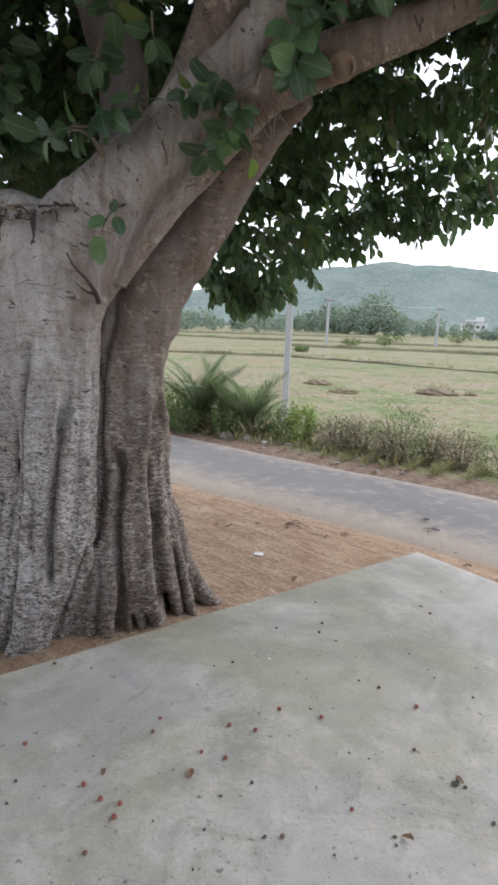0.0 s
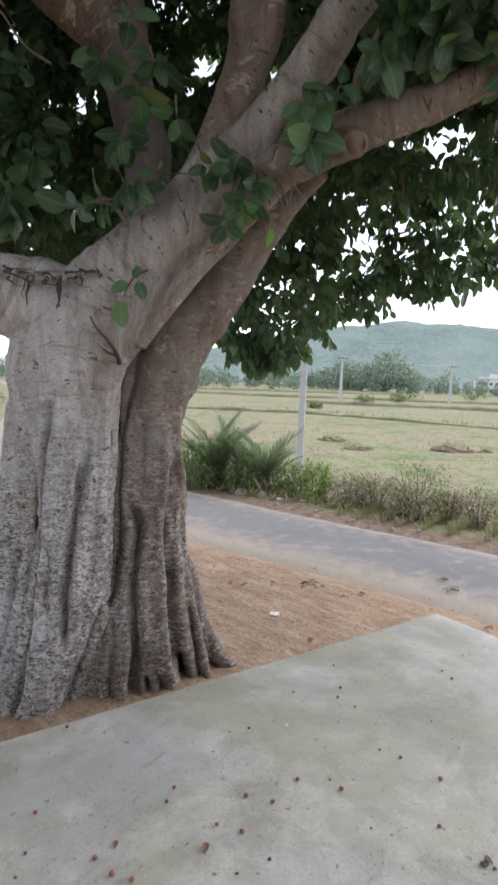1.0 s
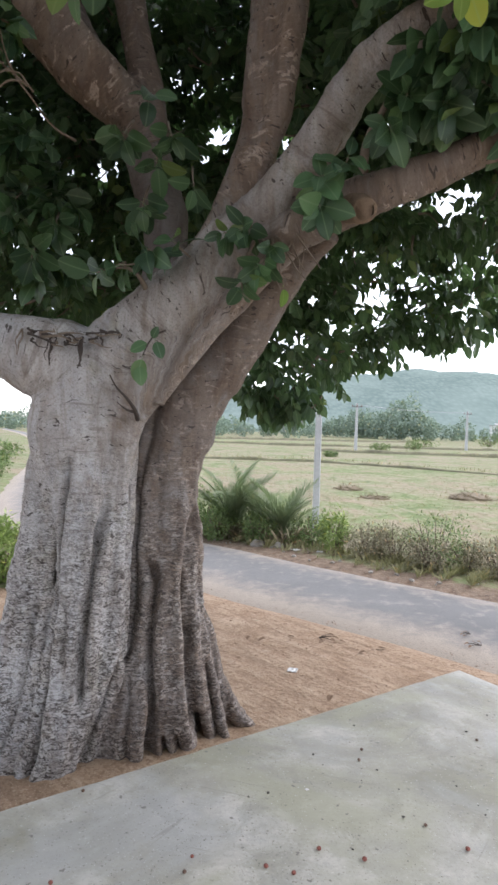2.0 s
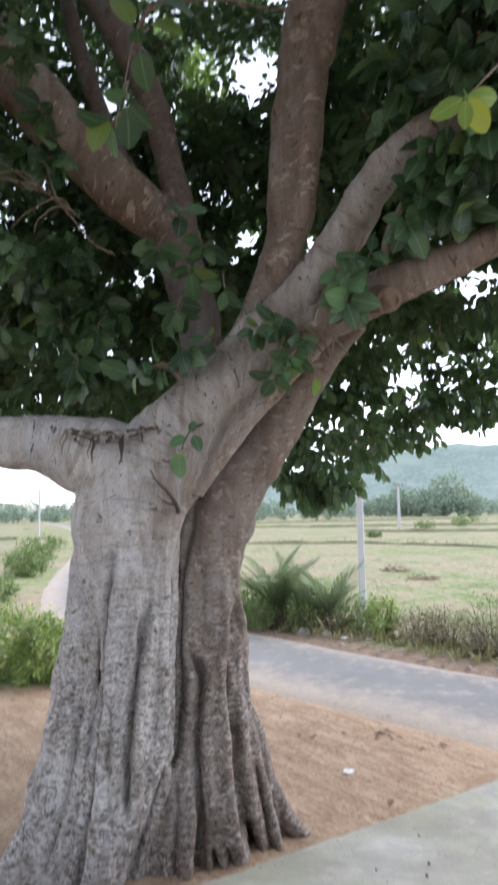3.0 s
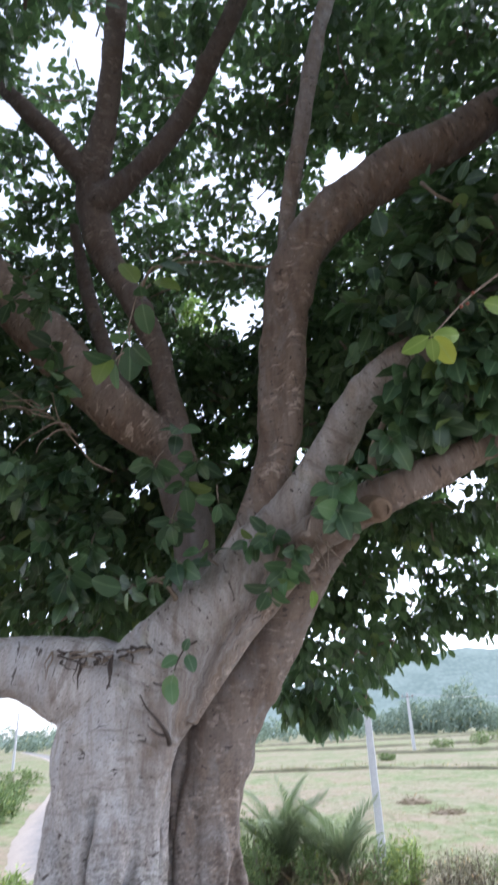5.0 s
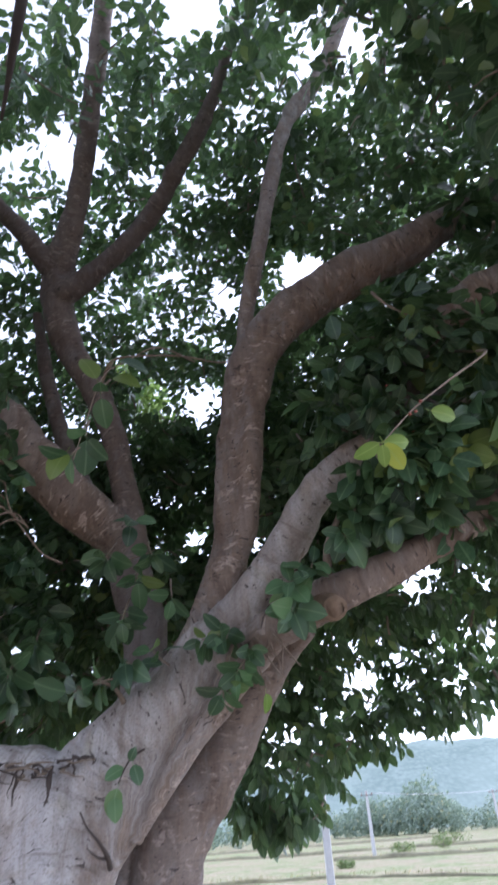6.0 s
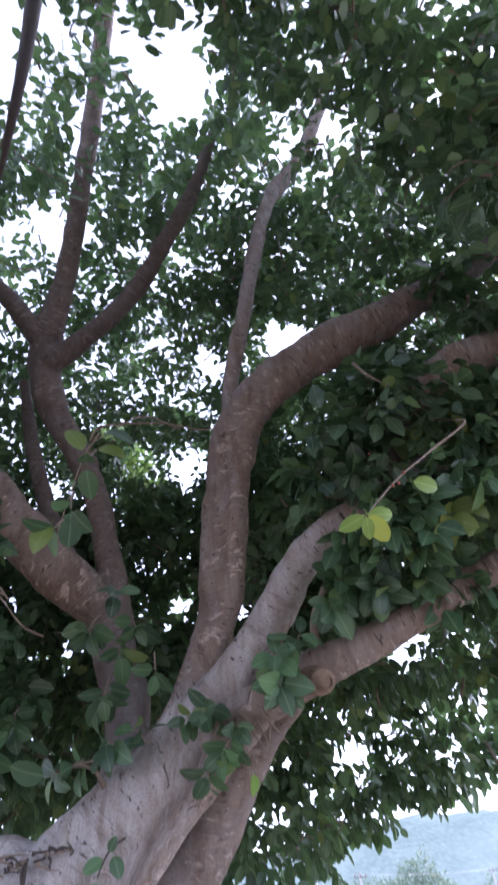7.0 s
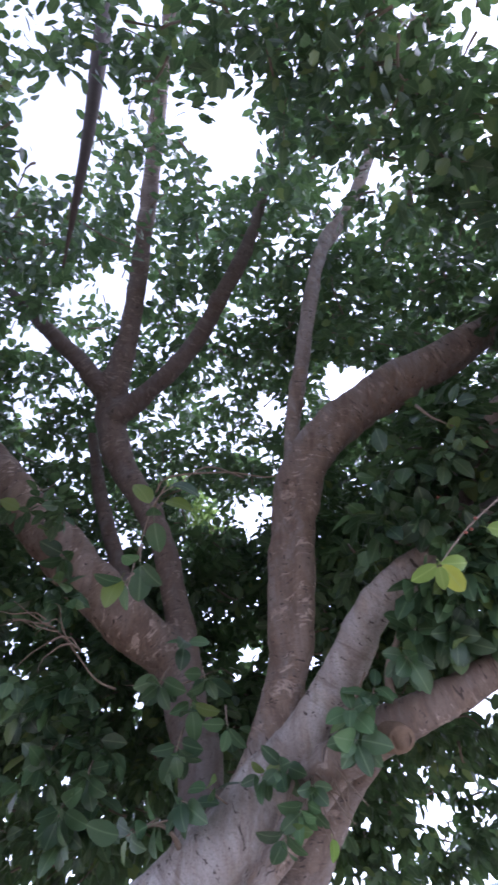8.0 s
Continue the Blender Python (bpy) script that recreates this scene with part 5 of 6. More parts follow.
def set_leaf(o, d, face, size, me, material, label=""):
    d = Vector(d).normalized()
    side = Vector(face).cross(d).normalized()
    ob = tree_part("leaf", me, material, label)
    ob.matrix_basis = Matrix.Translation(o) @ Matrix((d, side, d.cross(side))).transposed().to_4x4() @ Matrix.Scale(size, 4)
    return ob


def rosette(at, way, count_, size=0.16, kinds=GREEN_LEAVES, stalk=0.16):
    """A twig end with leaves in a spiral: the youngest stand up, the older ones spread and hang."""
    at, way = Vector(at), Vector(way).normalized()
    a = way.cross(Vector((0.31, 0.52, 0.8))).normalized()
    b, turn = way.cross(a), pick.uniform(0, 6.28)
    for k in range(count_):
        ang, th = turn + k * 2.4 + pick.gauss(0, 0.25), radians(28 + 62 * (k + 0.5) / count_ + pick.gauss(0, 9))
        rad = a * math.cos(ang) + b * math.sin(ang)
        d = way * math.cos(th) + rad * math.sin(th) + Vector((0, 0, -0.25 - 0.45 * pick.random()))
        face = way * math.sin(th) - rad * math.cos(th) + Vector((pick.gauss(0, 0.2), pick.gauss(-0.25, 0.2), 0.45))
        sc = size * pick.uniform(0.72, 1.12)
        o = at - way * (0.011 * k) + d.normalized() * (0.22 * sc)
        set_leaf(o, d, face, sc, pick.choice(kinds), LEAF_NEAR)
    bm = bmesh.new()
    tube(bm, [(*(at - way * stalk + Vector((0, 0.05, 0.02))), 0.008), (*(at - way * stalk * 0.5), 0.006), (*at, 0.004)], 6, 0.04, 0.1)
    tree_part("twig", bm, TWIG)


SPRAYS = (
    ((-0.94, 3.44, 2.93), (-0.5, -0.6, 0.1), 7, 0.155), ((-1.08, 3.42, 2.83), (-0.8, -0.4, -0.2), 5, 0.15), ((-1.20, 3.40, 2.78), (-0.8, -0.3, -0.4), 4, 0.15), ((-0.80, 3.48, 2.99), (-0.5, -0.5, 0.4), 5, 0.14),
    ((-0.42, 3.34, 3.03), (-0.5, -0.6, -0.3), 8, 0.13), ((-0.52, 3.34, 3.0), (-0.7, -0.5, -0.3), 6, 0.125), ((-0.34, 3.30, 2.82), (-0.4, -0.5, -0.6), 11, 0.13), ((-0.42, 3.30, 2.72), (-0.3, -0.3, -0.9), 6, 0.14), ((-0.27, 3.30, 2.93), (0.2, -0.6, -0.3), 4, 0.12),
    ((-0.05, 3.06, 3.06), (-0.1, -0.8, -0.35), 10, 0.14), ((-0.05, 3.05, 3.20), (-0.2, -0.7, 0.2), 9, 0.14), ((0.08, 3.06, 3.30), (0.2, -0.7, 0.4), 7, 0.13),
    ((0.26, 2.98, 3.42), (-0.1, -0.7, -0.2), 7, 0.14), ((0.33, 2.95, 3.56), (0.0, -0.7, 0.1), 8, 0.14), ((0.42, 2.93, 3.70), (0.1, -0.7, 0.2), 8, 0.145), ((0.50, 2.9, 3.5), (0.2, -0.6, -0.4), 8, 0.145),
    ((0.42, 3.02, 3.58), (0.3, -0.5, -0.4), 7, 0.15), ((0.46, 3.0, 3.60), (0.5, -0.5, -0.3), 7, 0.16), ((0.52, 2.85, 4.14), (-0.1, -0.5, -0.4), 9, 0.16), ((0.62, 2.8, 3.95), (0.3, -0.5, -0.5), 8, 0.16),
    ((-0.93, 2.44, 4.20), (0.3, -0.3, 0.3), 2, 0.15), ((-0.98, 2.44, 4.0), (-0.1, -0.3, -0.8), 2, 0.15), ((-1.02, 2.4, 3.72), (0.1, -0.3, -0.7), 3, 0.15), ((-1.08, 2.4, 3.62), (-0.3, -0.3, -0.6), 2, 0.15), ((-0.92, 3.6, 3.46), (0.1, -0.4, -0.8), 8, 0.15), ((-0.84, 3.62, 3.62), (0.2, -0.4, -0.6), 7, 0.15), ((-0.70, 3.5, 3.30), (0.1, -0.4, -0.7), 4, 0.14), ((-1.12, 3.6, 3.60), (-0.2, -0.4, -0.7), 7, 0.15), ((-1.0, 3.62, 3.22), (-0.1, -0.4, -0.8), 7, 0.15), ((-0.99, 3.75, 3.93), (0.2, -0.4, 0.2), 4, 0.14), ((0.55, 3.0, 3.50), (0.1, -0.5, -0.5), 7, 0.16), ((0.75, 2.95, 3.58), (0.1, -0.5, -0.6), 8, 0.16), ((0.95, 2.95, 3.66), (0.2, -0.5, -0.6), 8, 0.16), ((-1.9, 3.7, 4.6), (0.0, -0.4, -0.5), 5, 0.16),
    ((-1.9, 4.1, 3.40), (-0.2, -0.4, -0.5), 9, 0.16), ((-2.15, 4.1, 3.65), (-0.3, -0.4, -0.4), 9, 0.16), ((-1.6, 4.0, 3.2), (0.1, -0.4, -0.5), 7, 0.15), ((-1.75, 4.0, 3.0), (0.0, -0.4, -0.6), 8, 0.15), ((-2.3, 4.0, 3.2), (-0.2, -0.4, -0.6), 9, 0.16),
)
# olive rosettes: light from outside the crown put into the leaf colour
for at, way, k in (((0.98, 2.6, 3.78), (0.3, -0.5, -0.3), 6), ((0.85, 2.6, 3.70), (-0.2, -0.5, -0.5), 5), ((1.05, 2.7, 4.12), (0.2, -0.5, 0.2), 5)):
    rosette(at, way, k, 0.15, OLIVE_LEAVES)
for at, way, k, size in SPRAYS:
    rosette(at, way, k + (0 if -1.3 < at[0] < 0.2 else 3), size)
for o, d, sc in (((-0.955, 3.47, 2.33), (-0.25, -0.3, -1.0), 0.125), ((-0.965, 3.46, 2.29), (0.15, -0.4, -0.9), 0.11), ((-0.93, 3.47, 2.42), (-0.7, -0.3, -0.35), 0.10), ((-0.88, 3.47, 2.43), (0.35, -0.3, -0.8), 0.10), ((-0.90, 3.47, 2.45), (0.3, -0.4, 0.6), 0.07)):
    d = Vector(d).normalized()
    side = Vector((0.1, -0.9, 0.35)).cross(d).normalized()
    ob = tree_part("leaf", GREEN_LEAVES[0], LEAF_NEAR)
    ob.matrix_basis = Matrix.Translation(o) @ Matrix((d, side, d.cross(side))).transposed().to_4x4() @ Matrix.Scale(sc, 4)
bm = bmesh.new()
tube(bm, [(-0.84, 3.62, 2.52, 0.007), (-0.89, 3.50, 2.47, 0.006), (-0.92, 3.46, 2.42, 0.005), (-0.95, 3.455, 2.35, 0.003)], 6, 0.02, 0.2)
tree_part("twig", bm, TWIG_DARK)
# young bright leaves at the end of a hanging twig
for o, d, f, sc in (((0.195, 1.88, 3.30), (-0.75, 0.25, -0.38), (0.1, -0.8, -0.5), 0.105), ((0.215, 1.88, 3.30), (0.62, 0.45, -0.72), (-0.2, -0.8, -0.5), 0.13),
                    ((0.215, 1.89, 3.31), (0.95, 0.1, 0.02), (0.0, -0.75, -0.5), 0.115), ((0.205, 1.88, 3.295), (0.08, 0.4, -0.8), (-0.2, -0.8, -0.4), 0.085), ((0.47, 1.99, 3.52), (0.9, 0.15, -0.15), (-0.1, -0.85, -0.4), 0.125)):
    d, f = Vector(d).normalized(), Vector(f)
    side = f.cross(d).normalized()
    ob = tree_part("leaf", LIME_LEAVES[3], LEAF_LIME, "bright yellow-green young leaf")
    ob.matrix_basis = Matrix.Translation(o) @ Matrix((d, side, d.cross(side))).transposed().to_4x4() @ Matrix.Scale(sc, 4)
for o, d in (((-1.0, 2.40, 4.06), (-0.3, -0.3, 0.6)), ((-1.10, 2.38, 3.62), (-0.35, -0.3, -0.8)), ((-0.92, 2.42, 4.08), (0.9, -0.3, -0.25))):
    d = Vector(d).normalized()
    side = Vector((0.1, -0.9, 0.4)).cross(d).normalized()
    ob = tree_part("leaf", OLIVE_LEAVES[1], LEAF_OLIVE, "olive-green older leaf")
    ob.matrix_basis = Matrix.Translation(o) @ Matrix((d, side, d.cross(side))).transposed().to_4x4() @ Matrix.Scale(0.14, 4)
ob = tree_part("leaf", LIME_LEAVES[1], LEAF_LIME, "yellowing leaf")
ob.matrix_basis = pose(-0.2, 3.28, 2.70, 0, 75, 40) @ Matrix.Scale(0.09, 4)


def fruit_mesh(r, material):
    bm = bmesh.new()
    bmesh.ops.create_icosphere(bm, subdivisions=2, radius=r)
    for v in bm.verts:
        v.co *= 1 + 0.12 * noise.noise(v.co * 140)
        v.co.z *= 0.85
    for f in bm.faces:
        f.smooth = True
    me = bpy.data.meshes.new("fig_fruit")
    bm.to_mesh(me)
    bm.free()
    me.materials.append(material)
    return me


RED_FIG, DRY_FIG = fruit_mesh(0.008, FRUIT), fruit_mesh(0.007, FRUIT_DRY)
for o in ((0.36, 1.94, 3.47), (0.39, 1.95, 3.49), (0.42, 1.95, 3.54), (0.66, 2.72, 3.9), (0.74, 2.75, 4.3), (0.9, 2.6, 4.5), (0.56, 2.7, 4.2), (1.0, 2.5, 4.1)):
    tree_part("fig_fruit", RED_FIG, FRUIT, "small red fruit on the twig").location = o

# ---------------------------------------------------------------- fallen fruit and crumbs on the platform
def lie(name, me, x, y, z, label, category, group, turn=None, scale=1.0):
    ob = new(name, me)
    ob.matrix_world = Matrix.Translation((x, y, z)) @ pose(0, 0, 0, 0, 0, pick.uniform(0, 360)) @ Matrix.Scale(scale, 4)
    return tagged(ob, label, category, group)


for x, y in ((-0.09, 2.16), (0.06, 2.11), (-0.19, 2.04), (-0.28, 2.07), (-0.38, 1.93), (-0.3, 1.9), (-0.74, 1.79), (-0.68, 1.73), (-0.62, 1.71), (-0.63, 1.66), (-0.97, 1.98), (0.07, 1.67), (0.44, 2.17), (-0.53, 2.11)):
    lie("fallen_fig", RED_FIG, x, y, SLAB_TOP + 0.007, "small red fallen fig on the cement top", "fig", "fallen figs on the platform", scale=pick.uniform(0.8, 1.15))


def crumb_mesh():
    bm = bmesh.new()
    bmesh.ops.create_icosphere(bm, subdivisions=1, radius=0.007)
    for v in bm.verts:
        v.co = Vector((v.co.x * 1.4, v.co.y, v.co.z * 0.6)) * (1 + 0.5 * noise.noise(v.co * 300))
    me = bpy.data.meshes.new("twig_crumb")
    bm.to_mesh(me)
    bm.free()
    me.materials.append(DARK_CRUMB)
    return me


CRUMB = crumb_mesh()
for k, (x, y) in enumerate(((0.17, 2.75), (0.29, 2.53), (0.54, 2.56), (0.33, 2.3), (0.26, 2.35), (0.76, 3.03), (0.78, 2.95), (-0.25, 2.49), (-0.33, 2.46), (-0.55, 2.04), (-0.47, 1.85), (-0.37, 1.61), (-0.69, 1.54), (-0.95, 1.81), (-0.95, 1.72), (-0.15, 1.58), (-0.2, 1.58), (-0.22, 1.79), (0.35, 1.93), (0.18, 1.89), (0.12, 1.92), (0.2, 2.84), (0.21, 3.07), (-0.03, 2.79), (-0.99, 2.48), (0.17, 1.57), (0.69, 2.23))):
    if k % 3 == 0:
        lie("fallen_fig", DRY_FIG, x, y, SLAB_TOP + 0.005, "shrivelled brown fallen fig on the cement top", "fig", "dried figs on the platform")
    else:
        lie("bark_crumb", CRUMB, x, y, SLAB_TOP + 0.004, "dark crumb of bark on the cement top", "bark crumb", "crumbs on the platform", scale=pick.uniform(0.4, 0.9))


for k in range(46):
    a, b = pick.uniform(0.35, 3.4), pick.uniform(0.3, 2.6)
    p = slab_point(a, b)
    lie("bark_crumb", CRUMB, p.x, p.y, SLAB_TOP + 0.003, "dark crumb of bark on the cement top", "bark crumb", "crumbs on the platform", scale=pick.uniform(0.3, 0.75))


def dead_leaf_mesh():
    V, F = blade(((0, 0), (0.2, 0.2), (0.5, 0.28), (0.8, 0.18), (1, 0)), 0.5, 0.2)
    me = bpy.data.meshes.new("dead_leaf")
    V = V.copy()
    V[:, 2] += 0.12 * np.sin(V[:, 0] * 7) * (np.abs(V[:, 1]) + 0.1) + 0.22
    me.from_pydata(V.tolist(), [], F)
    me.materials.append(LITTER_LEAF)
    return smooth(me)


DEAD = dead_leaf_mesh()
for x, y, sc in ((-0.41, 1.85, 0.04), (0.22, 1.55, 0.04), (-0.69, 1.86, 0.03), (0.44, 1.8, 0.035)):
    lie("dead_leaf", DEAD, x, y, SLAB_TOP, "curled brown dead leaf on the cement top", "leaf", "dead leaves", scale=sc)
for k in range(34):
    x, y = pick.uniform(-1.6, 3.2), pick.uniform(4.3, 6.2)
    if road_side(np.array([x]), np.array([y]))[0][0] < 0.7 or x > 1.0 and y < 4.4:
        continue
    lie("dead_leaf", DEAD, x, y, ground_z(x, y), "curled brown dead leaf on bare earth", "leaf", "dead leaves", scale=pick.uniform(0.05, 0.1))
def sprig(x, y, z, size, label):
    """A dry broken twig end with a few withered leaves."""
    t = thing("fallen_sprig", (x, y, z), label, "sprig", "fallen sprigs")
    t.rotation_euler = (0, 0, pick.uniform(0, 6.28))
    for k in range(4):
        bm = bmesh.new()
        a = k * 0.7 - 1.0
        tube(bm, [(0.02 * k * size, 0, 0.006, 0.004), (size * (0.3 + 0.1 * k) * math.cos(a), size * 0.4 * math.sin(a), 0.014, 0.003), (size * (0.7 + 0.1 * k) * math.cos(a), size * 0.8 * math.sin(a), 0.008, 0.0015)], 6, 0.02, 0.1)
        part("stalk", bm, TWIG_DARK, t)
        ob = part("dry_leaf", DEAD, LITTER_LEAF, t)
        ob.matrix_basis = Matrix.Translation((size * (0.6 + 0.1 * k) * math.cos(a), size * 0.7 * math.sin(a), 0.0)) @ pose(0, 0, 0, 0, 0, math.degrees(a) + pick.uniform(-50, 50)) @ Matrix.Scale(size * 0.42, 4)
    return t


sprig(0.43, 5.83, ground_z(0.43, 5.83), 0.16, "withered brown sprig lying on bare earth")
sprig(1.88, 5.58, 0.045, 0.13, "withered brown sprig lying on the asphalt lane")
sprig(1.9, 5.9, 0.045, 0.09, "withered brown sprig lying on the asphalt lane")
for x, y, sc in ((0.43, 1.77, 1.5), (0.445, 1.785, 1.1), (0.455, 1.755, 0.9), (0.48, 1.61, 1.0)):
    lie("bark_crumb", CRUMB, x, y, SLAB_TOP + 0.004, "dark crumb of bark on the cement top", "bark crumb", "crumbs on the platform", scale=sc)
bm = bmesh.new()
bmesh.ops.create_grid(bm, x_segments=5, y_segments=4, size=0.5)
for v in bm.verts:
    v.co.z = 0.15 + 0.12 * noise.noise(v.co * 5)
bmesh.ops.solidify(bm, geom=bm.faces[:], thickness=0.03)
me = bpy.data.meshes.new("paper_scrap")
bm.to_mesh(me)
bm.free()
me.materials.append(PAPER)
lie("paper_scrap", me, -0.09, 2.52, SLAB_TOP, "tiny white paper scrap on the cement top", "litter", "paper scraps", scale=0.014)
for x, y, sc in ((0.10, 5.02, 0.08), (-3.0, 7.3, 0.12), (-2.75, 7.35, 0.10), (1.0, 9.95, 0.1), (0.62, 10.05, 0.12)):
    lie("paper_scrap", me, x, y, ground_z(x, y), "crumpled white paper scrap on the ground", "litter", "paper scraps", scale=sc)

# ---------------------------------------------------------------- verge: stones, palms, shrubs, grass
def stone_mesh(seed):
    bm = bmesh.new()
    bmesh.ops.create_icosphere(bm, subdivisions=2, radius=1)
    for v in bm.verts:
        v.co *= 1 + 0.35 * noise.noise(v.co * 1.2 + Vector((seed, 0, 0)))
        v.co.z *= 0.6
    me = bpy.data.meshes.new("stone")
    bm.to_mesh(me)
    bm.free()
    me.materials.append(STONE)
    return me


STONES = [stone_mesh(k * 7.3) for k in range(4)]


def beside_road(t, off):
    """A place off metres to the far side of the road, t along its bend by the tree (0 to 1)."""
    line = [p for p in ROAD_LINE if -3.0 < p[0] < 4.6]
    i = min(int((1 - t) * (len(line) - 1)), len(line) - 2)
    p, w = line[i], line[i + 1] - line[i]
    w = w / np.hypot(*w)
    return p[0] + off * w[1], p[1] - off * w[0]


for k in range(55):
    x, y = beside_road(pick.uniform(0.02, 0.98), 1.25 + abs(pick.gauss(0, 0.4)))
    lie("stone", pick.choice(STONES), x, y, ground_z(x, y) + 0.01, "pale loose stone on the road verge", "stone", "stones on the verge", scale=pick.uniform(0.012, 0.042))
for x, y, sc in ((0.0, 10.45, 0.12), (0.35, 10.35, 0.1)):
    lie("stone", STONES[0], x, y, ground_z(x, y) + 0.03, "larger pale stone under the palms", "stone", "stones on the verge", scale=sc)


def frond_mesh(length, seed):
    r = random.Random(seed)
    base, way, face, size = [], [], [], []
    pts, d, o = [], Vector((0.25, 0, 1)).normalized(), Vector((0, 0, 0))
    n = 16
    for k in range(n + 1):
        pts.append((o.copy(), d.copy()))
        o = o + d * (length / n)
        d = (d + Vector((0.05, 0, -0.035))).normalized()
    for k in range(2, n + 1):
        o, d = pts[k]
        side = Vector((0, 1, 0))
        for s in (-1, 1):
            for half in (0, 0.33, 0.67):
                w = (d * 1.1 + side * s * 0.62 + Vector((0, 0, 0.3)) + Vector((r.gauss(0, 0.08), r.gauss(0, 0.08), r.gauss(0, 0.08)))).normalized()
                base.append(o - d * half * length / n)
                way.append(w)
                face.append(side * -s * 0.5 + Vector((-0.3, 0, 0.8)))
                size.append(length * 0.34 * (1 - abs(k / n - 0.4) * 0.8))
    me = blades("frond", THIN, np.array(base), np.array(way), np.array(face), np.array(size))
    me.materials.append(LEAF_PALM)
    return me


FRONDS = [frond_mesh(1.0, k) for k in range(3)]


def palm(x, y, size, count_):
    t = thing("date_palm_shrub", (x, y, ground_z(x, y)), "bushy young date palm with grey-green feathery fronds on the verge", "palm", "young palms")
    for k in range(count_):
        ob = part("frond", pick.choice(FRONDS), LEAF_PALM, t)
        ob.matrix_basis = pose(pick.gauss(0, 0.04), pick.gauss(0, 0.04), 0.05, pick.gauss(0, 8), pick.uniform(-24, 16), k * 137.5) @ Matrix.Scale(size * pick.uniform(0.7, 1.1), 4)
    bm = bmesh.new()
    tube(bm, [(0, 0, -0.1, 0.10), (0, 0, 0.08, 0.11), (0.01, 0, 0.2, 0.06)], 12, 0.05, 0.3)
    part("stump", bm, TWIG, t, "fibrous brown stump")
    n = 160
    a = rng.uniform(0, 6.28, n)
    base = np.stack([np.cos(a), np.sin(a), np.zeros(n)], -1) * rng.uniform(0.05, 0.3, (n, 1))
    way = np.stack([np.cos(a) * 0.7, np.sin(a) * 0.7, rng.uniform(-0.2, 1, n)], -1)
    part("dry_skirt", blades("dry_skirt", NARROW, base, way, rng.normal(0, 1, (n, 3)), rng.uniform(0.2, 0.45, n)), STRAW, t, "dead straw-coloured leaves at the foot")["kind"] = "stuff"
    return t


palm(-0.45, 11.3, 1.35, 22)
palm(0.45, 10.75, 1.12, 24)
palm(0.0, 11.2, 0.9, 12)


def shrub(x, y, r, h, material, label, n=420, leaf=0.07, shape=SLIM, group="verge shrubs"):
    t = thing("shrub", (x, y, ground_z(x, y)), label, "shrub", group)
    for k in range(max(6, int(14 * r)) if material is not LEAF_DRY else 16):
        bm = bmesh.new()
        a = pick.uniform(0, 6.28)
        q = Vector((math.cos(a), math.sin(a), 0)) * r * pick.uniform(0.2, 0.9)
        tube(bm, [(0.1 * q.x, 0.1 * q.y, -0.05, 0.012), (0.5 * q.x, 0.5 * q.y, h * 0.4, 0.009), (q.x, q.y, h * pick.uniform(0.6, 1.0), 0.004)], 5, 0.1, 0.2)
        part("stem", bm, TWIG, t)
    n = int(n * 1.7) if material is LEAF_DRY else n
    d = unit(rng.normal(0, 1, (n, 3)))
    rad = rng.uniform(0.3, 1, (n, 1)) ** 0.5
    lump = 1 + 0.3 * np.sin(d[:, :1] * 5 + x * 3) * np.cos(d[:, 1:2] * 4 + y)
    tips = d * rad * lump * np.array([r, r, h * 0.55]) + np.array([0, 0, h * 0.5])
    tips[:, 2] = np.maximum(tips[:, 2], 0.02)
    part("foliage", blades("foliage", shape, *sprays(tips, d + np.array([0, 0, 0.5]), 5, leaf, 0.1, 0.015)), material, t)["kind"] = "stuff"
    return t


GREEN_SHRUB, DRY_SHRUB = "green leafy shrub on the road verge", "brown half-dry shrub on the road verge"
shrub(-0.95, 11.5, 0.55, 0.85, LEAF_SHRUB, GREEN_SHRUB, 420)
shrub(-0.75, 10.95, 0.40, 0.6, LEAF_SHRUB, GREEN_SHRUB, 320)
shrub(0.05, 11.6, 0.5, 0.75, LEAF_SHRUB, GREEN_SHRUB, 340)
shrub(0.02, 10.75, 0.36, 0.5, LEAF_SHRUB, GREEN_SHRUB, 280)
shrub(0.95, 10.6, 0.4, 0.6, LEAF_SHRUB, GREEN_SHRUB, 300)
shrub(1.28, 10.15, 0.28, 0.68, LEAF_BUSH, "bright green upright shrub at the road edge", 280, 0.08)
shrub(1.75, 9.75, 0.46, 0.55, LEAF_DRY, DRY_SHRUB, 320, 0.055)
shrub(2.1, 9.55, 0.44, 0.6, LEAF_DRY, DRY_SHRUB, 300, 0.055)
shrub(2.62, 9.1, 0.58, 0.85, LEAF_SHRUB, "straggling green and brown shrub on the verge", 330, 0.06)
shrub(2.45, 8.9, 0.40, 0.5, LEAF_DRY, DRY_SHRUB, 220, 0.055)
shrub(3.05, 9.0, 0.34, 0.55, LEAF_DRY, DRY_SHRUB, 200, 0.055)
shrub(3.35, 8.6, 0.42, 0.62, LEAF_DRY, DRY_SHRUB, 260, 0.055)
shrub(3.78, 8.15, 0.5, 0.65, LEAF_SHRUB, "straggling green and brown shrub on the verge", 260, 0.055)
shrub(4.15, 7.75, 0.36, 0.5, LEAF_DRY, DRY_SHRUB, 200, 0.055)
shrub(4.6, 7.0, 0.5, 0.5, LEAF_DRY, DRY_SHRUB, 240, 0.05)
shrub(-3.25, 7.6, 0.45, 0.75, LEAF_BUSH, "bright green leafy bush beside bare earth", 420, 0.1)
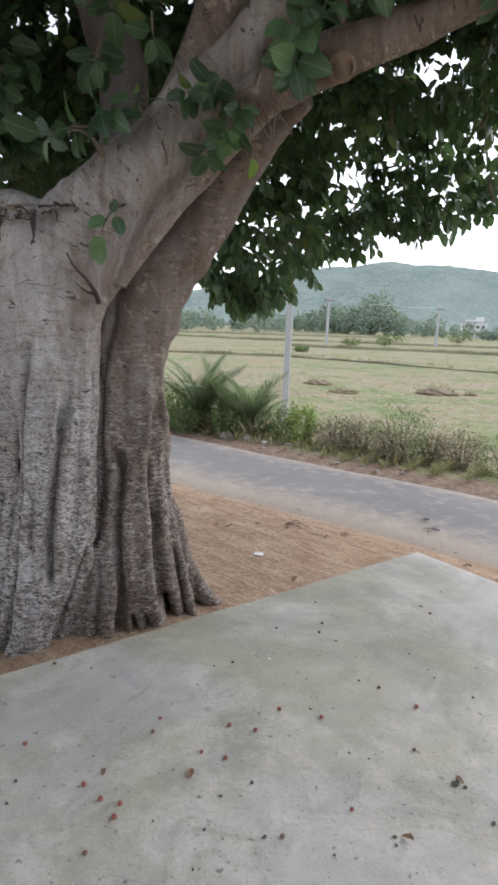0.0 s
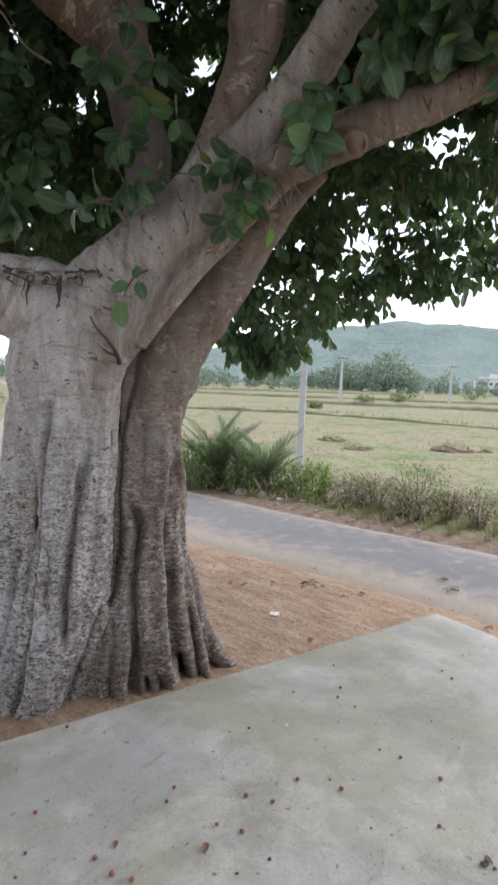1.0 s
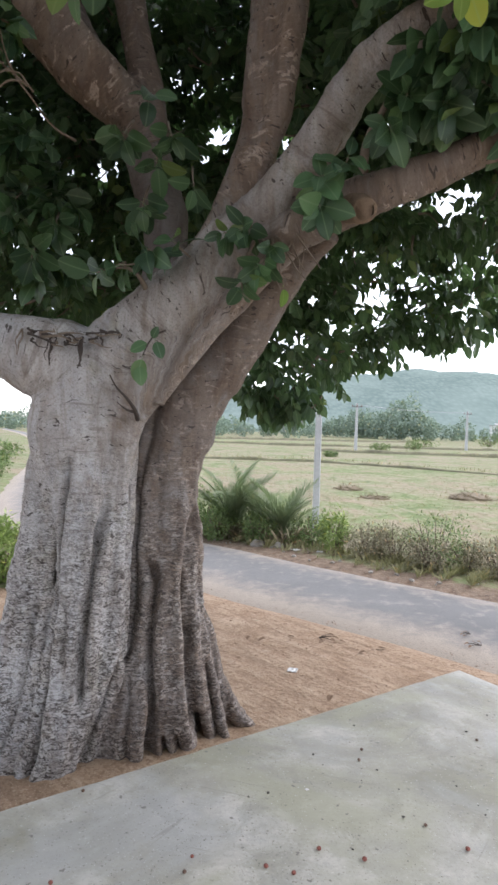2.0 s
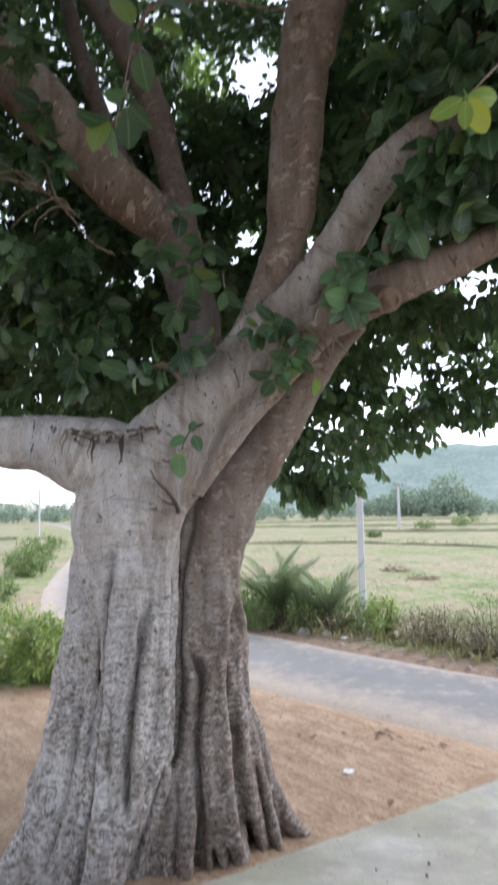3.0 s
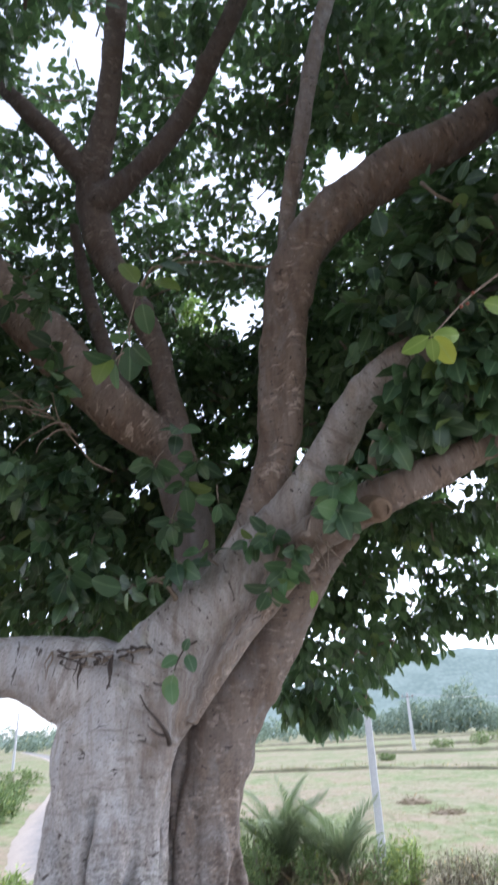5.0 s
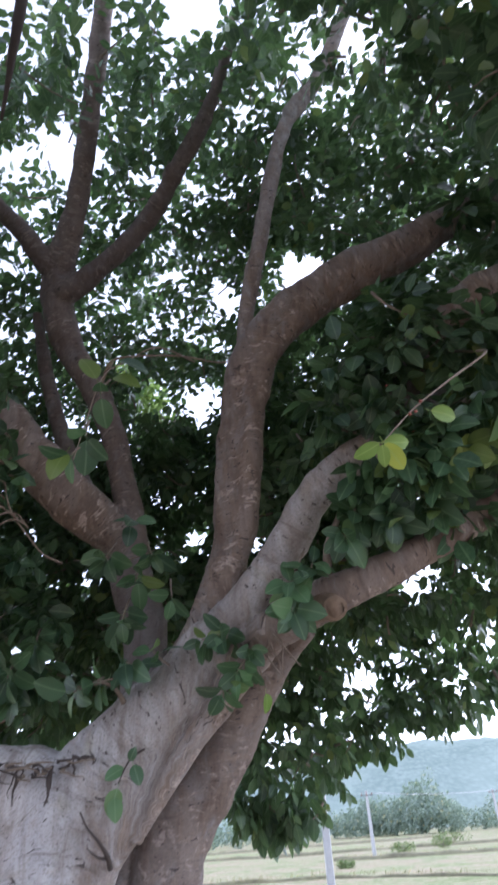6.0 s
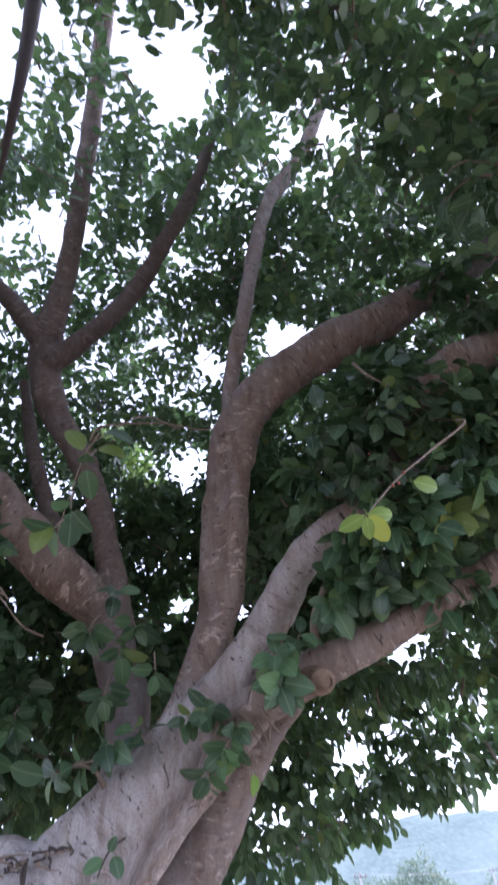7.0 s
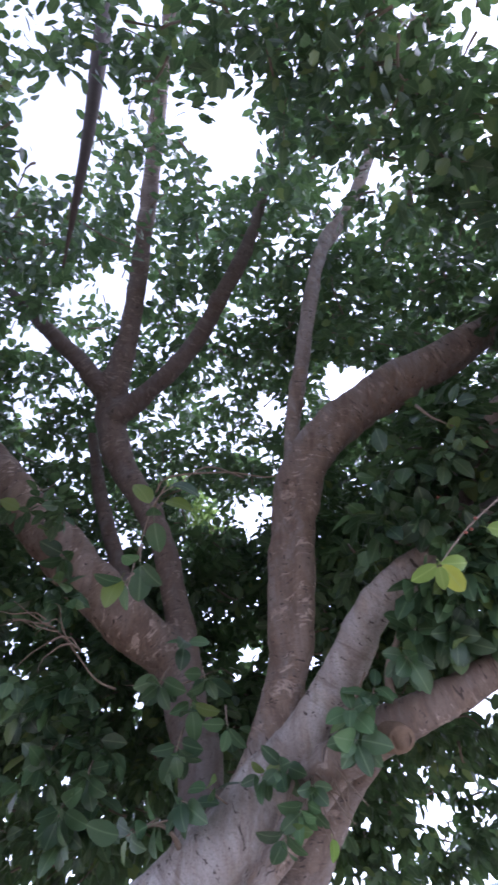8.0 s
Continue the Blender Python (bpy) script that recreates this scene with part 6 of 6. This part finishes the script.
shrub(-3.9, 7.9, 0.6, 0.85, LEAF_BUSH, "bright green leafy bush beside bare earth", 460, 0.1)
shrub(-2.9, 8.2, 0.35, 0.55, LEAF_BUSH, "bright green leafy bush beside bare earth", 260, 0.09)
for x, y, r, h in ((-9.3, 22.5, 0.8, 0.9), (-8.6, 20.0, 0.7, 0.8), (-12.5, 32.0, 1.1, 0.9), (-7.2, 14.5, 0.7, 0.5), (20.5, 88.0, 1.6, 1.0), (26.5, 92.0, 1.4, 1.3), (31.4, 105.0, 2.6, 1.6), (9.0, 60.0, 0.8, 0.5), (58.0, 140.0, 4.0, 3.0)):
    shrub(x, y, r, h, LEAF_SHRUB, "low green bush in the open field", 240, 0.12 + 0.06 * r, group="field bushes")


def grass(name, places, length, material, label):
    base = np.array(places)
    n = len(base)
    way = rng.normal(0, 0.4, (n, 3)) + np.array([0, 0, 1])
    ob = part(name, blades(name, NARROW, base, way, rng.normal(0, 1, (n, 3)), length * rng.uniform(0.5, 1.3, n)), material)
    return tagged(ob, label, "grass", kind="stuff")


spots = []
while len(spots) < 5200:
    t, off = pick.random(), 1.45 + abs(pick.gauss(0, 1.3))
    x, y = beside_road(t, off)
    if noise.noise(Vector((x, y, 0)) * 0.9) > pick.uniform(-0.45, 0.25):
        spots.append((x, y))
z = height(np.array([p[0] for p in spots]), np.array([p[1] for p in spots]))[0]
grass("verge_grass", [(x, y, k) for (x, y), k in zip(spots, z)], 0.16, GRASS, "dry and green grass tufts along the road verge")
spots = []
while len(spots) < 16000:
    y = 8.0 + 30 * pick.random() ** 1.5
    x = -0.42 + (y * pick.uniform(-0.52, -0.2) if pick.random() < 0.35 else y * pick.uniform(-0.05, 0.55))
    if noise.noise(Vector((x * 0.6, y * 0.6, 4))) < pick.uniform(-0.5, 0.2):
        continue
    for k in range(pick.randint(3, 8)):
        spots.append((x + pick.gauss(0, 0.05), y + pick.gauss(0, 0.05)))
z, out, d, sd = height(np.array([p[0] for p in spots]), np.array([p[1] for p in spots]))
grass("field_grass", [(x, y, k) for (x, y), k, e in zip(spots, z, d) if e > 1.5], 0.085, GRASS, "thin stubble and grass over the field")

def litter(name, places, size, material, label):
    """Bits of dead leaf and straw lying flat."""
    base = np.array(places)
    n = len(base)
    way = rng.normal(0, 1, (n, 3)) * np.array([1, 1, 0.12])
    face = rng.normal(0, 0.25, (n, 3)) + np.array([0, 0, 1])
    ob = part(name, blades(name, SLIM, base, way, face, size * rng.uniform(0.4, 1.4, n)), material)
    return tagged(ob, label, "litter", kind="stuff")


def strewn(count_, draw):
    p = np.array([draw() for k in range(count_)])
    return np.column_stack([p, height(p[:, 0], p[:, 1])[0] + 0.008])


litter("verge_litter", strewn(1500, lambda: beside_road(pick.random(), pick.uniform(1.15, 2.2))), 0.05, LITTER_LEAF, "brown leaf scraps strewn along the road verge")
near_soil = strewn(2600, lambda: (pick.uniform(-2.4, 3.0), pick.uniform(4.0, 7.6)))
near_soil = near_soil[road_side(near_soil[:, 0], near_soil[:, 1])[0] > 0.9]
litter("soil_litter", near_soil, 0.03, LITTER_LEAF, "fine dead leaf scraps and straw over the bare earth")

# ---------------------------------------------------------------- fields: straw heaps and bunds
def heap(x, y, r, h):
    n = int(700 * r)
    a, q = rng.uniform(0, 6.28, n), np.sqrt(rng.uniform(0, 1, n))
    base = np.stack([np.cos(a) * q * r, np.sin(a) * q * r * 0.6, h * (1 - q ** 1.5) * rng.uniform(0.6, 1.0, n)], -1)
    way = rng.normal(0, 1, (n, 3)) * np.array([1, 1, 0.35])
    t = thing("straw_heap", (x, y, ground_z(x, y)), "low heap of brown cut straw lying in the field", "straw heap", "straw heaps")
    part("loose_straw", blades("loose_straw", NARROW, base, way, rng.normal(0, 1, (n, 3)), rng.uniform(0.1, 0.3, n)), STRAW, t)["kind"] = "stuff"
    bm = bmesh.new()
    bmesh.ops.create_uvsphere(bm, u_segments=20, v_segments=10, radius=1)
    for v in bm.verts:
        v.co = Vector((v.co.x * r * 0.95, v.co.y * r * 0.55, v.co.z * h * 0.9)) * (1 + 0.3 * noise.noise(v.co * 2.5))
    part("mound", bm, STRAW, t)
    return t


heap(4.45, 25.9, 0.55, 0.20)
heap(4.8, 22.8, 0.5, 0.10)
heap(8.85, 23.9, 0.85, 0.30)
heap(10.3, 24.1, 0.22, 0.10)


def bund(a, b, w, h):
    """A low grassy bank between two fields."""
    a, b = Vector((*a, 0)), Vector((*b, 0))
    n = int((b - a).length / 0.8)
    side = Vector((-(b - a).y, (b - a).x, 0)).normalized()
    bm, rows = bmesh.new(), []
    for i in range(n + 1):
        p = a.lerp(b, i / n) + side * 1.2 * noise.noise(a + Vector((i * 0.06, 0, 0)))
        gz = FIELD - 0.12
        hh = h * (1 + 0.5 * noise.noise(p * 0.5))
        rows.append([bm.verts.new(p + side * w * s + Vector((0, 0, gz + hh * k + 0.05 * noise.noise(p * 1.7 + Vector((s, 0, 0)))))) for s, k in ((-1, 0), (-0.5, 0.8), (0, 1.1), (0.5, 0.8), (1, 0))])
    for r, q in zip(rows, rows[1:]):
        for k in range(4):
            bm.faces.new((r[k], r[k + 1], q[k + 1], q[k])).smooth = True
    ob = part("field_bund", bm, BUND)
    m = n * 14
    t = rng.uniform(0, 1, m)
    base = np.array(a)[None] + t[:, None] * np.array(b - a)[None] + np.array(side)[None] * rng.normal(0, w * 0.6, (m, 1))
    base[:, 2] = FIELD + h * 0.5
    grass("bund_grass", base, 0.3, GRASS, "rough grass on the bank between fields")
    return tagged(ob, "low grassy earth bank between fields", "bund", kind="structure")


BUND = plain("bund_turf", (0.09, 0.085, 0.05), (0.19, 0.18, 0.10), 1.5, 0.95)
bund((-8, 49.5), (6.4, 49.0), 0.26, 0.24)
bund((6.4, 49.0), (17.7, 37.1), 0.26, 0.24)
bund((17.7, 37.1), (26, 27), 0.26, 0.24)
bund((-20, 128), (49, 168), 1.0, 0.5)
bund((-40, 96), (60, 104), 0.7, 0.4)
bund((10, 74), (46, 68), 0.7, 0.4)
bund((-60, 72), (-26, 60), 0.7, 0.4)

# ---------------------------------------------------------------- poles and wires
def pole(x, y, top, w, arm=True, label="slender grey concrete power pole standing in the field"):
    t = thing("power_pole", (x, y, ground_z(x, y) - 0.2), label, "pole", "power poles")
    hgt = top - (ground_z(x, y) - 0.2)
    bm = bmesh.new()
    for i in range(13):
        k = i / 12
        a, b = w * (0.62 - 0.22 * k), w * (0.42 - 0.14 * k)
        ring = [bm.verts.new((sx * a + ox, sy * b + oy, hgt * k)) for sx, sy, ox, oy in ((-1, -1, 0.02, 0), (-1, -1, 0, 0.02), (-1, 1, 0, -0.02), (-1, 1, 0.02, 0), (1, 1, -0.02, 0), (1, 1, 0, -0.02), (1, -1, 0, 0.02), (1, -1, -0.02, 0))]
        if i:
            for s in range(8):
                bm.faces.new((last[s], last[(s + 1) % 8], ring[(s + 1) % 8], ring[s]))
        last = ring
    bm.faces.new(last)
    bmesh.ops.recalc_face_normals(bm, faces=bm.faces)
    part("shaft", bm, POLE, t)
    if arm:
        bm = bmesh.new()
        bmesh.ops.create_cube(bm, size=1)
        bmesh.ops.scale(bm, vec=(1.3, 0.08, 0.09), verts=bm.verts)
        bmesh.ops.bevel(bm, geom=bm.edges[:], offset=0.01, affect="EDGES")
        ob = part("crossarm", bm, IRON, t)
        ob.location = (0, -w * 0.35, hgt - 0.45)
        for k in (-0.55, 0.0, 0.55):
            bm = bmesh.new()
            tube(bm, [(0, 0, 0, 0.03), (0, 0, 0.06, 0.055), (0, 0, 0.10, 0.035), (0, 0, 0.14, 0.055), (0, 0, 0.19, 0.02)], 10, 0.02, 0.0)
            part("insulator", bm, PORCELAIN, ob).location = (k, 0, 0.045)
    return t


pole(1.66, 15.45, 7.0, 0.14)
pole(14.35, 75.0, 5.5, 0.30)
pole(37.4, 99.9, 5.9, 0.34)
pole(-23.6, 60.0, 4.6, 0.18, False, label="slender grey pole beside the far lane")
for k, dz in ((-0.55, -0.2), (0.55, -0.2)):
    pts = []
    for i in range(25):
        t = i / 24
        pts.append((14.35 + k + t * 23.05, 75.0 + t * 24.9, 5.5 + dz + 0.4 * t - 3.2 * t * (1 - t) * (0.35 + 0.1 * k), 0.014))
    bm = bmesh.new()
    tube(bm, pts, 6, 1, 0.0, smooth_line=False)
    tagged(part("power_line", bm, WIRE), "thin sagging wire between two power poles", "wire", "wires between the poles")

# ---------------------------------------------------------------- distance: woods, house, hill
def woods():
    r = random.Random(3)
    spots = []
    for k in range(190):
        az = r.uniform(-55, 60)
        dist = r.uniform(235, 300)
        hgt = r.uniform(6, 9.5)
        if 10.5 < az < 19 and k % 2 == 0:
            hgt = r.uniform(9.5, 13.5)
        if -10 < az < 8.5 or -60 < az < -17:
            dist, hgt = r.uniform(170, 260), r.uniform(4.5, 7.5)
        if 20.5 < az < 26.5:
            hgt = min(hgt, r.uniform(3.0, 4.2))
        spots.append((az, dist, hgt))
    spots += [(15.3, 245, 18.0), (14.7, 250, 15.0), (16.2, 255, 14.0), (13.0, 240, 12.0), (9.6, 240, 9.0), (11.2, 250, 11.5)]
    spots += [(-40 + 1.15 * k, 262 + 7 * (k % 5), 4.5 + 0.8 * (k % 4)) for k in range(90)]
    spots += [(-36 + 1.3 * k, 190 + 9 * (k % 4), 5.5 + 1.2 * (k % 3)) for k in range(20)]
    base, way, face, size = [], [], [], []
    for az, dist, hgt in spots:
        o = np.array([dist * math.sin(radians(az)), dist * math.cos(radians(az)), FIELD])
        n = int(130 + hgt * 50)
        d = unit(rng.normal(0, 1, (n, 3)))
        lobes = 1 + 0.35 * np.sin(d[:, :1] * 4 + az) * np.sin(d[:, 2:] * 5 + dist)
        p = o + d * lobes * rng.uniform(0.5, 1, (n, 1)) * np.array([hgt * 0.42, hgt * 0.42, hgt * 0.46]) + np.array([0, 0, hgt * 0.5])
        base.append(p)
        way.append(d + rng.normal(0, 0.6, (n, 3)))
        face.append(d + np.array([0, 0, 0.5]))
        size.append(rng.uniform(0.4, 1.05, n) * (0.6 + hgt / 20))
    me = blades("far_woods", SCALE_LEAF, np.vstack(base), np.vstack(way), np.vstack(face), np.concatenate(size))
    return tagged(part("far_woods", me, WOODS), "belt of green trees, hazed in colour, beyond the fields", "woods", kind="stuff")


woods()


def far_house():
    t = thing("house", (122.5, 280.0, FIELD), "small white flat-roofed house among far trees", "house")
    t.rotation_euler = (0, 0, radians(-12))
    def box(name, c, s, material, parent=t):
        bm = bmesh.new()
        bmesh.ops.create_cube(bm, size=1)
        bmesh.ops.scale(bm, vec=s, verts=bm.verts)
        bmesh.ops.bevel(bm, geom=bm.edges[:], offset=0.04, affect="EDGES")
        ob = part(name, bm, material, parent)
        ob.location = c
        return ob
    box("wall", (0, 0, 3.6), (10.5, 7, 7.2), LIME_WASH)
    box("roof", (0, 0, 7.35), (11.3, 7.8, 0.3), ROOFING)
    box("parapet", (-1.5, -3.6, 7.9), (6.0, 0.3, 0.8), LIME_WASH)
    box("stair_tower", (2.8, 0.5, 8.6), (2.8, 3, 2.2), LIME_WASH)
    for k in (-3.6, -1.2, 1.2, 3.6):
        for z in (2.0, 5.2):
            box("window", (k, -3.5, z), (1.2, 0.12, 1.3), WINDOW_DARK)


far_house()


def hill():
    n, m = 260, 40
    v = []
    for j in range(m):
        for i in range(n):
            az = -75 + 150 * i / (n - 1)
            top = np.interp(az, [-75, -30, -14, -4, 4, 9, 13, 17, 21, 25, 35, 50, 75], [0.3, 0.4, 0.6, 2.2, 4.2, 5.0, 5.5, 5.9, 5.7, 5.3, 4.4, 3.0, 1.2])
            t = j / (m - 1)
            dist = 520 + 480 * t
            rise = math.sin(min(1.0, t * 1.15) * math.pi / 2) ** 1.3
            p = Vector((az * 0.25, t * 3.0, 0))
            z = math.tan(radians(top)) * 930 * rise * (1 + 0.05 * noise.noise(p * 1.2) + 0.012 * noise.noise(p * 6))
            z += 2.2 * t * (noise.noise(Vector((az * 3.1, t * 30, 5))) + 0.6 * noise.noise(Vector((az * 9, t * 70, 2))))
            v.append((dist * math.sin(radians(az)), dist * math.cos(radians(az)), z + FIELD - 2))
    f = [(j * n + i, j * n + i + 1, (j + 1) * n + i + 1, (j + 1) * n + i) for j in range(m - 1) for i in range(n - 1)]
    me = bpy.data.meshes.new("wooded_hill")
    me.from_pydata(v, [], f)
    return tagged(part("backdrop", smooth(me), HILL), "long wooded hill coloured pale as by haze", "hill", kind="structure")


hill()
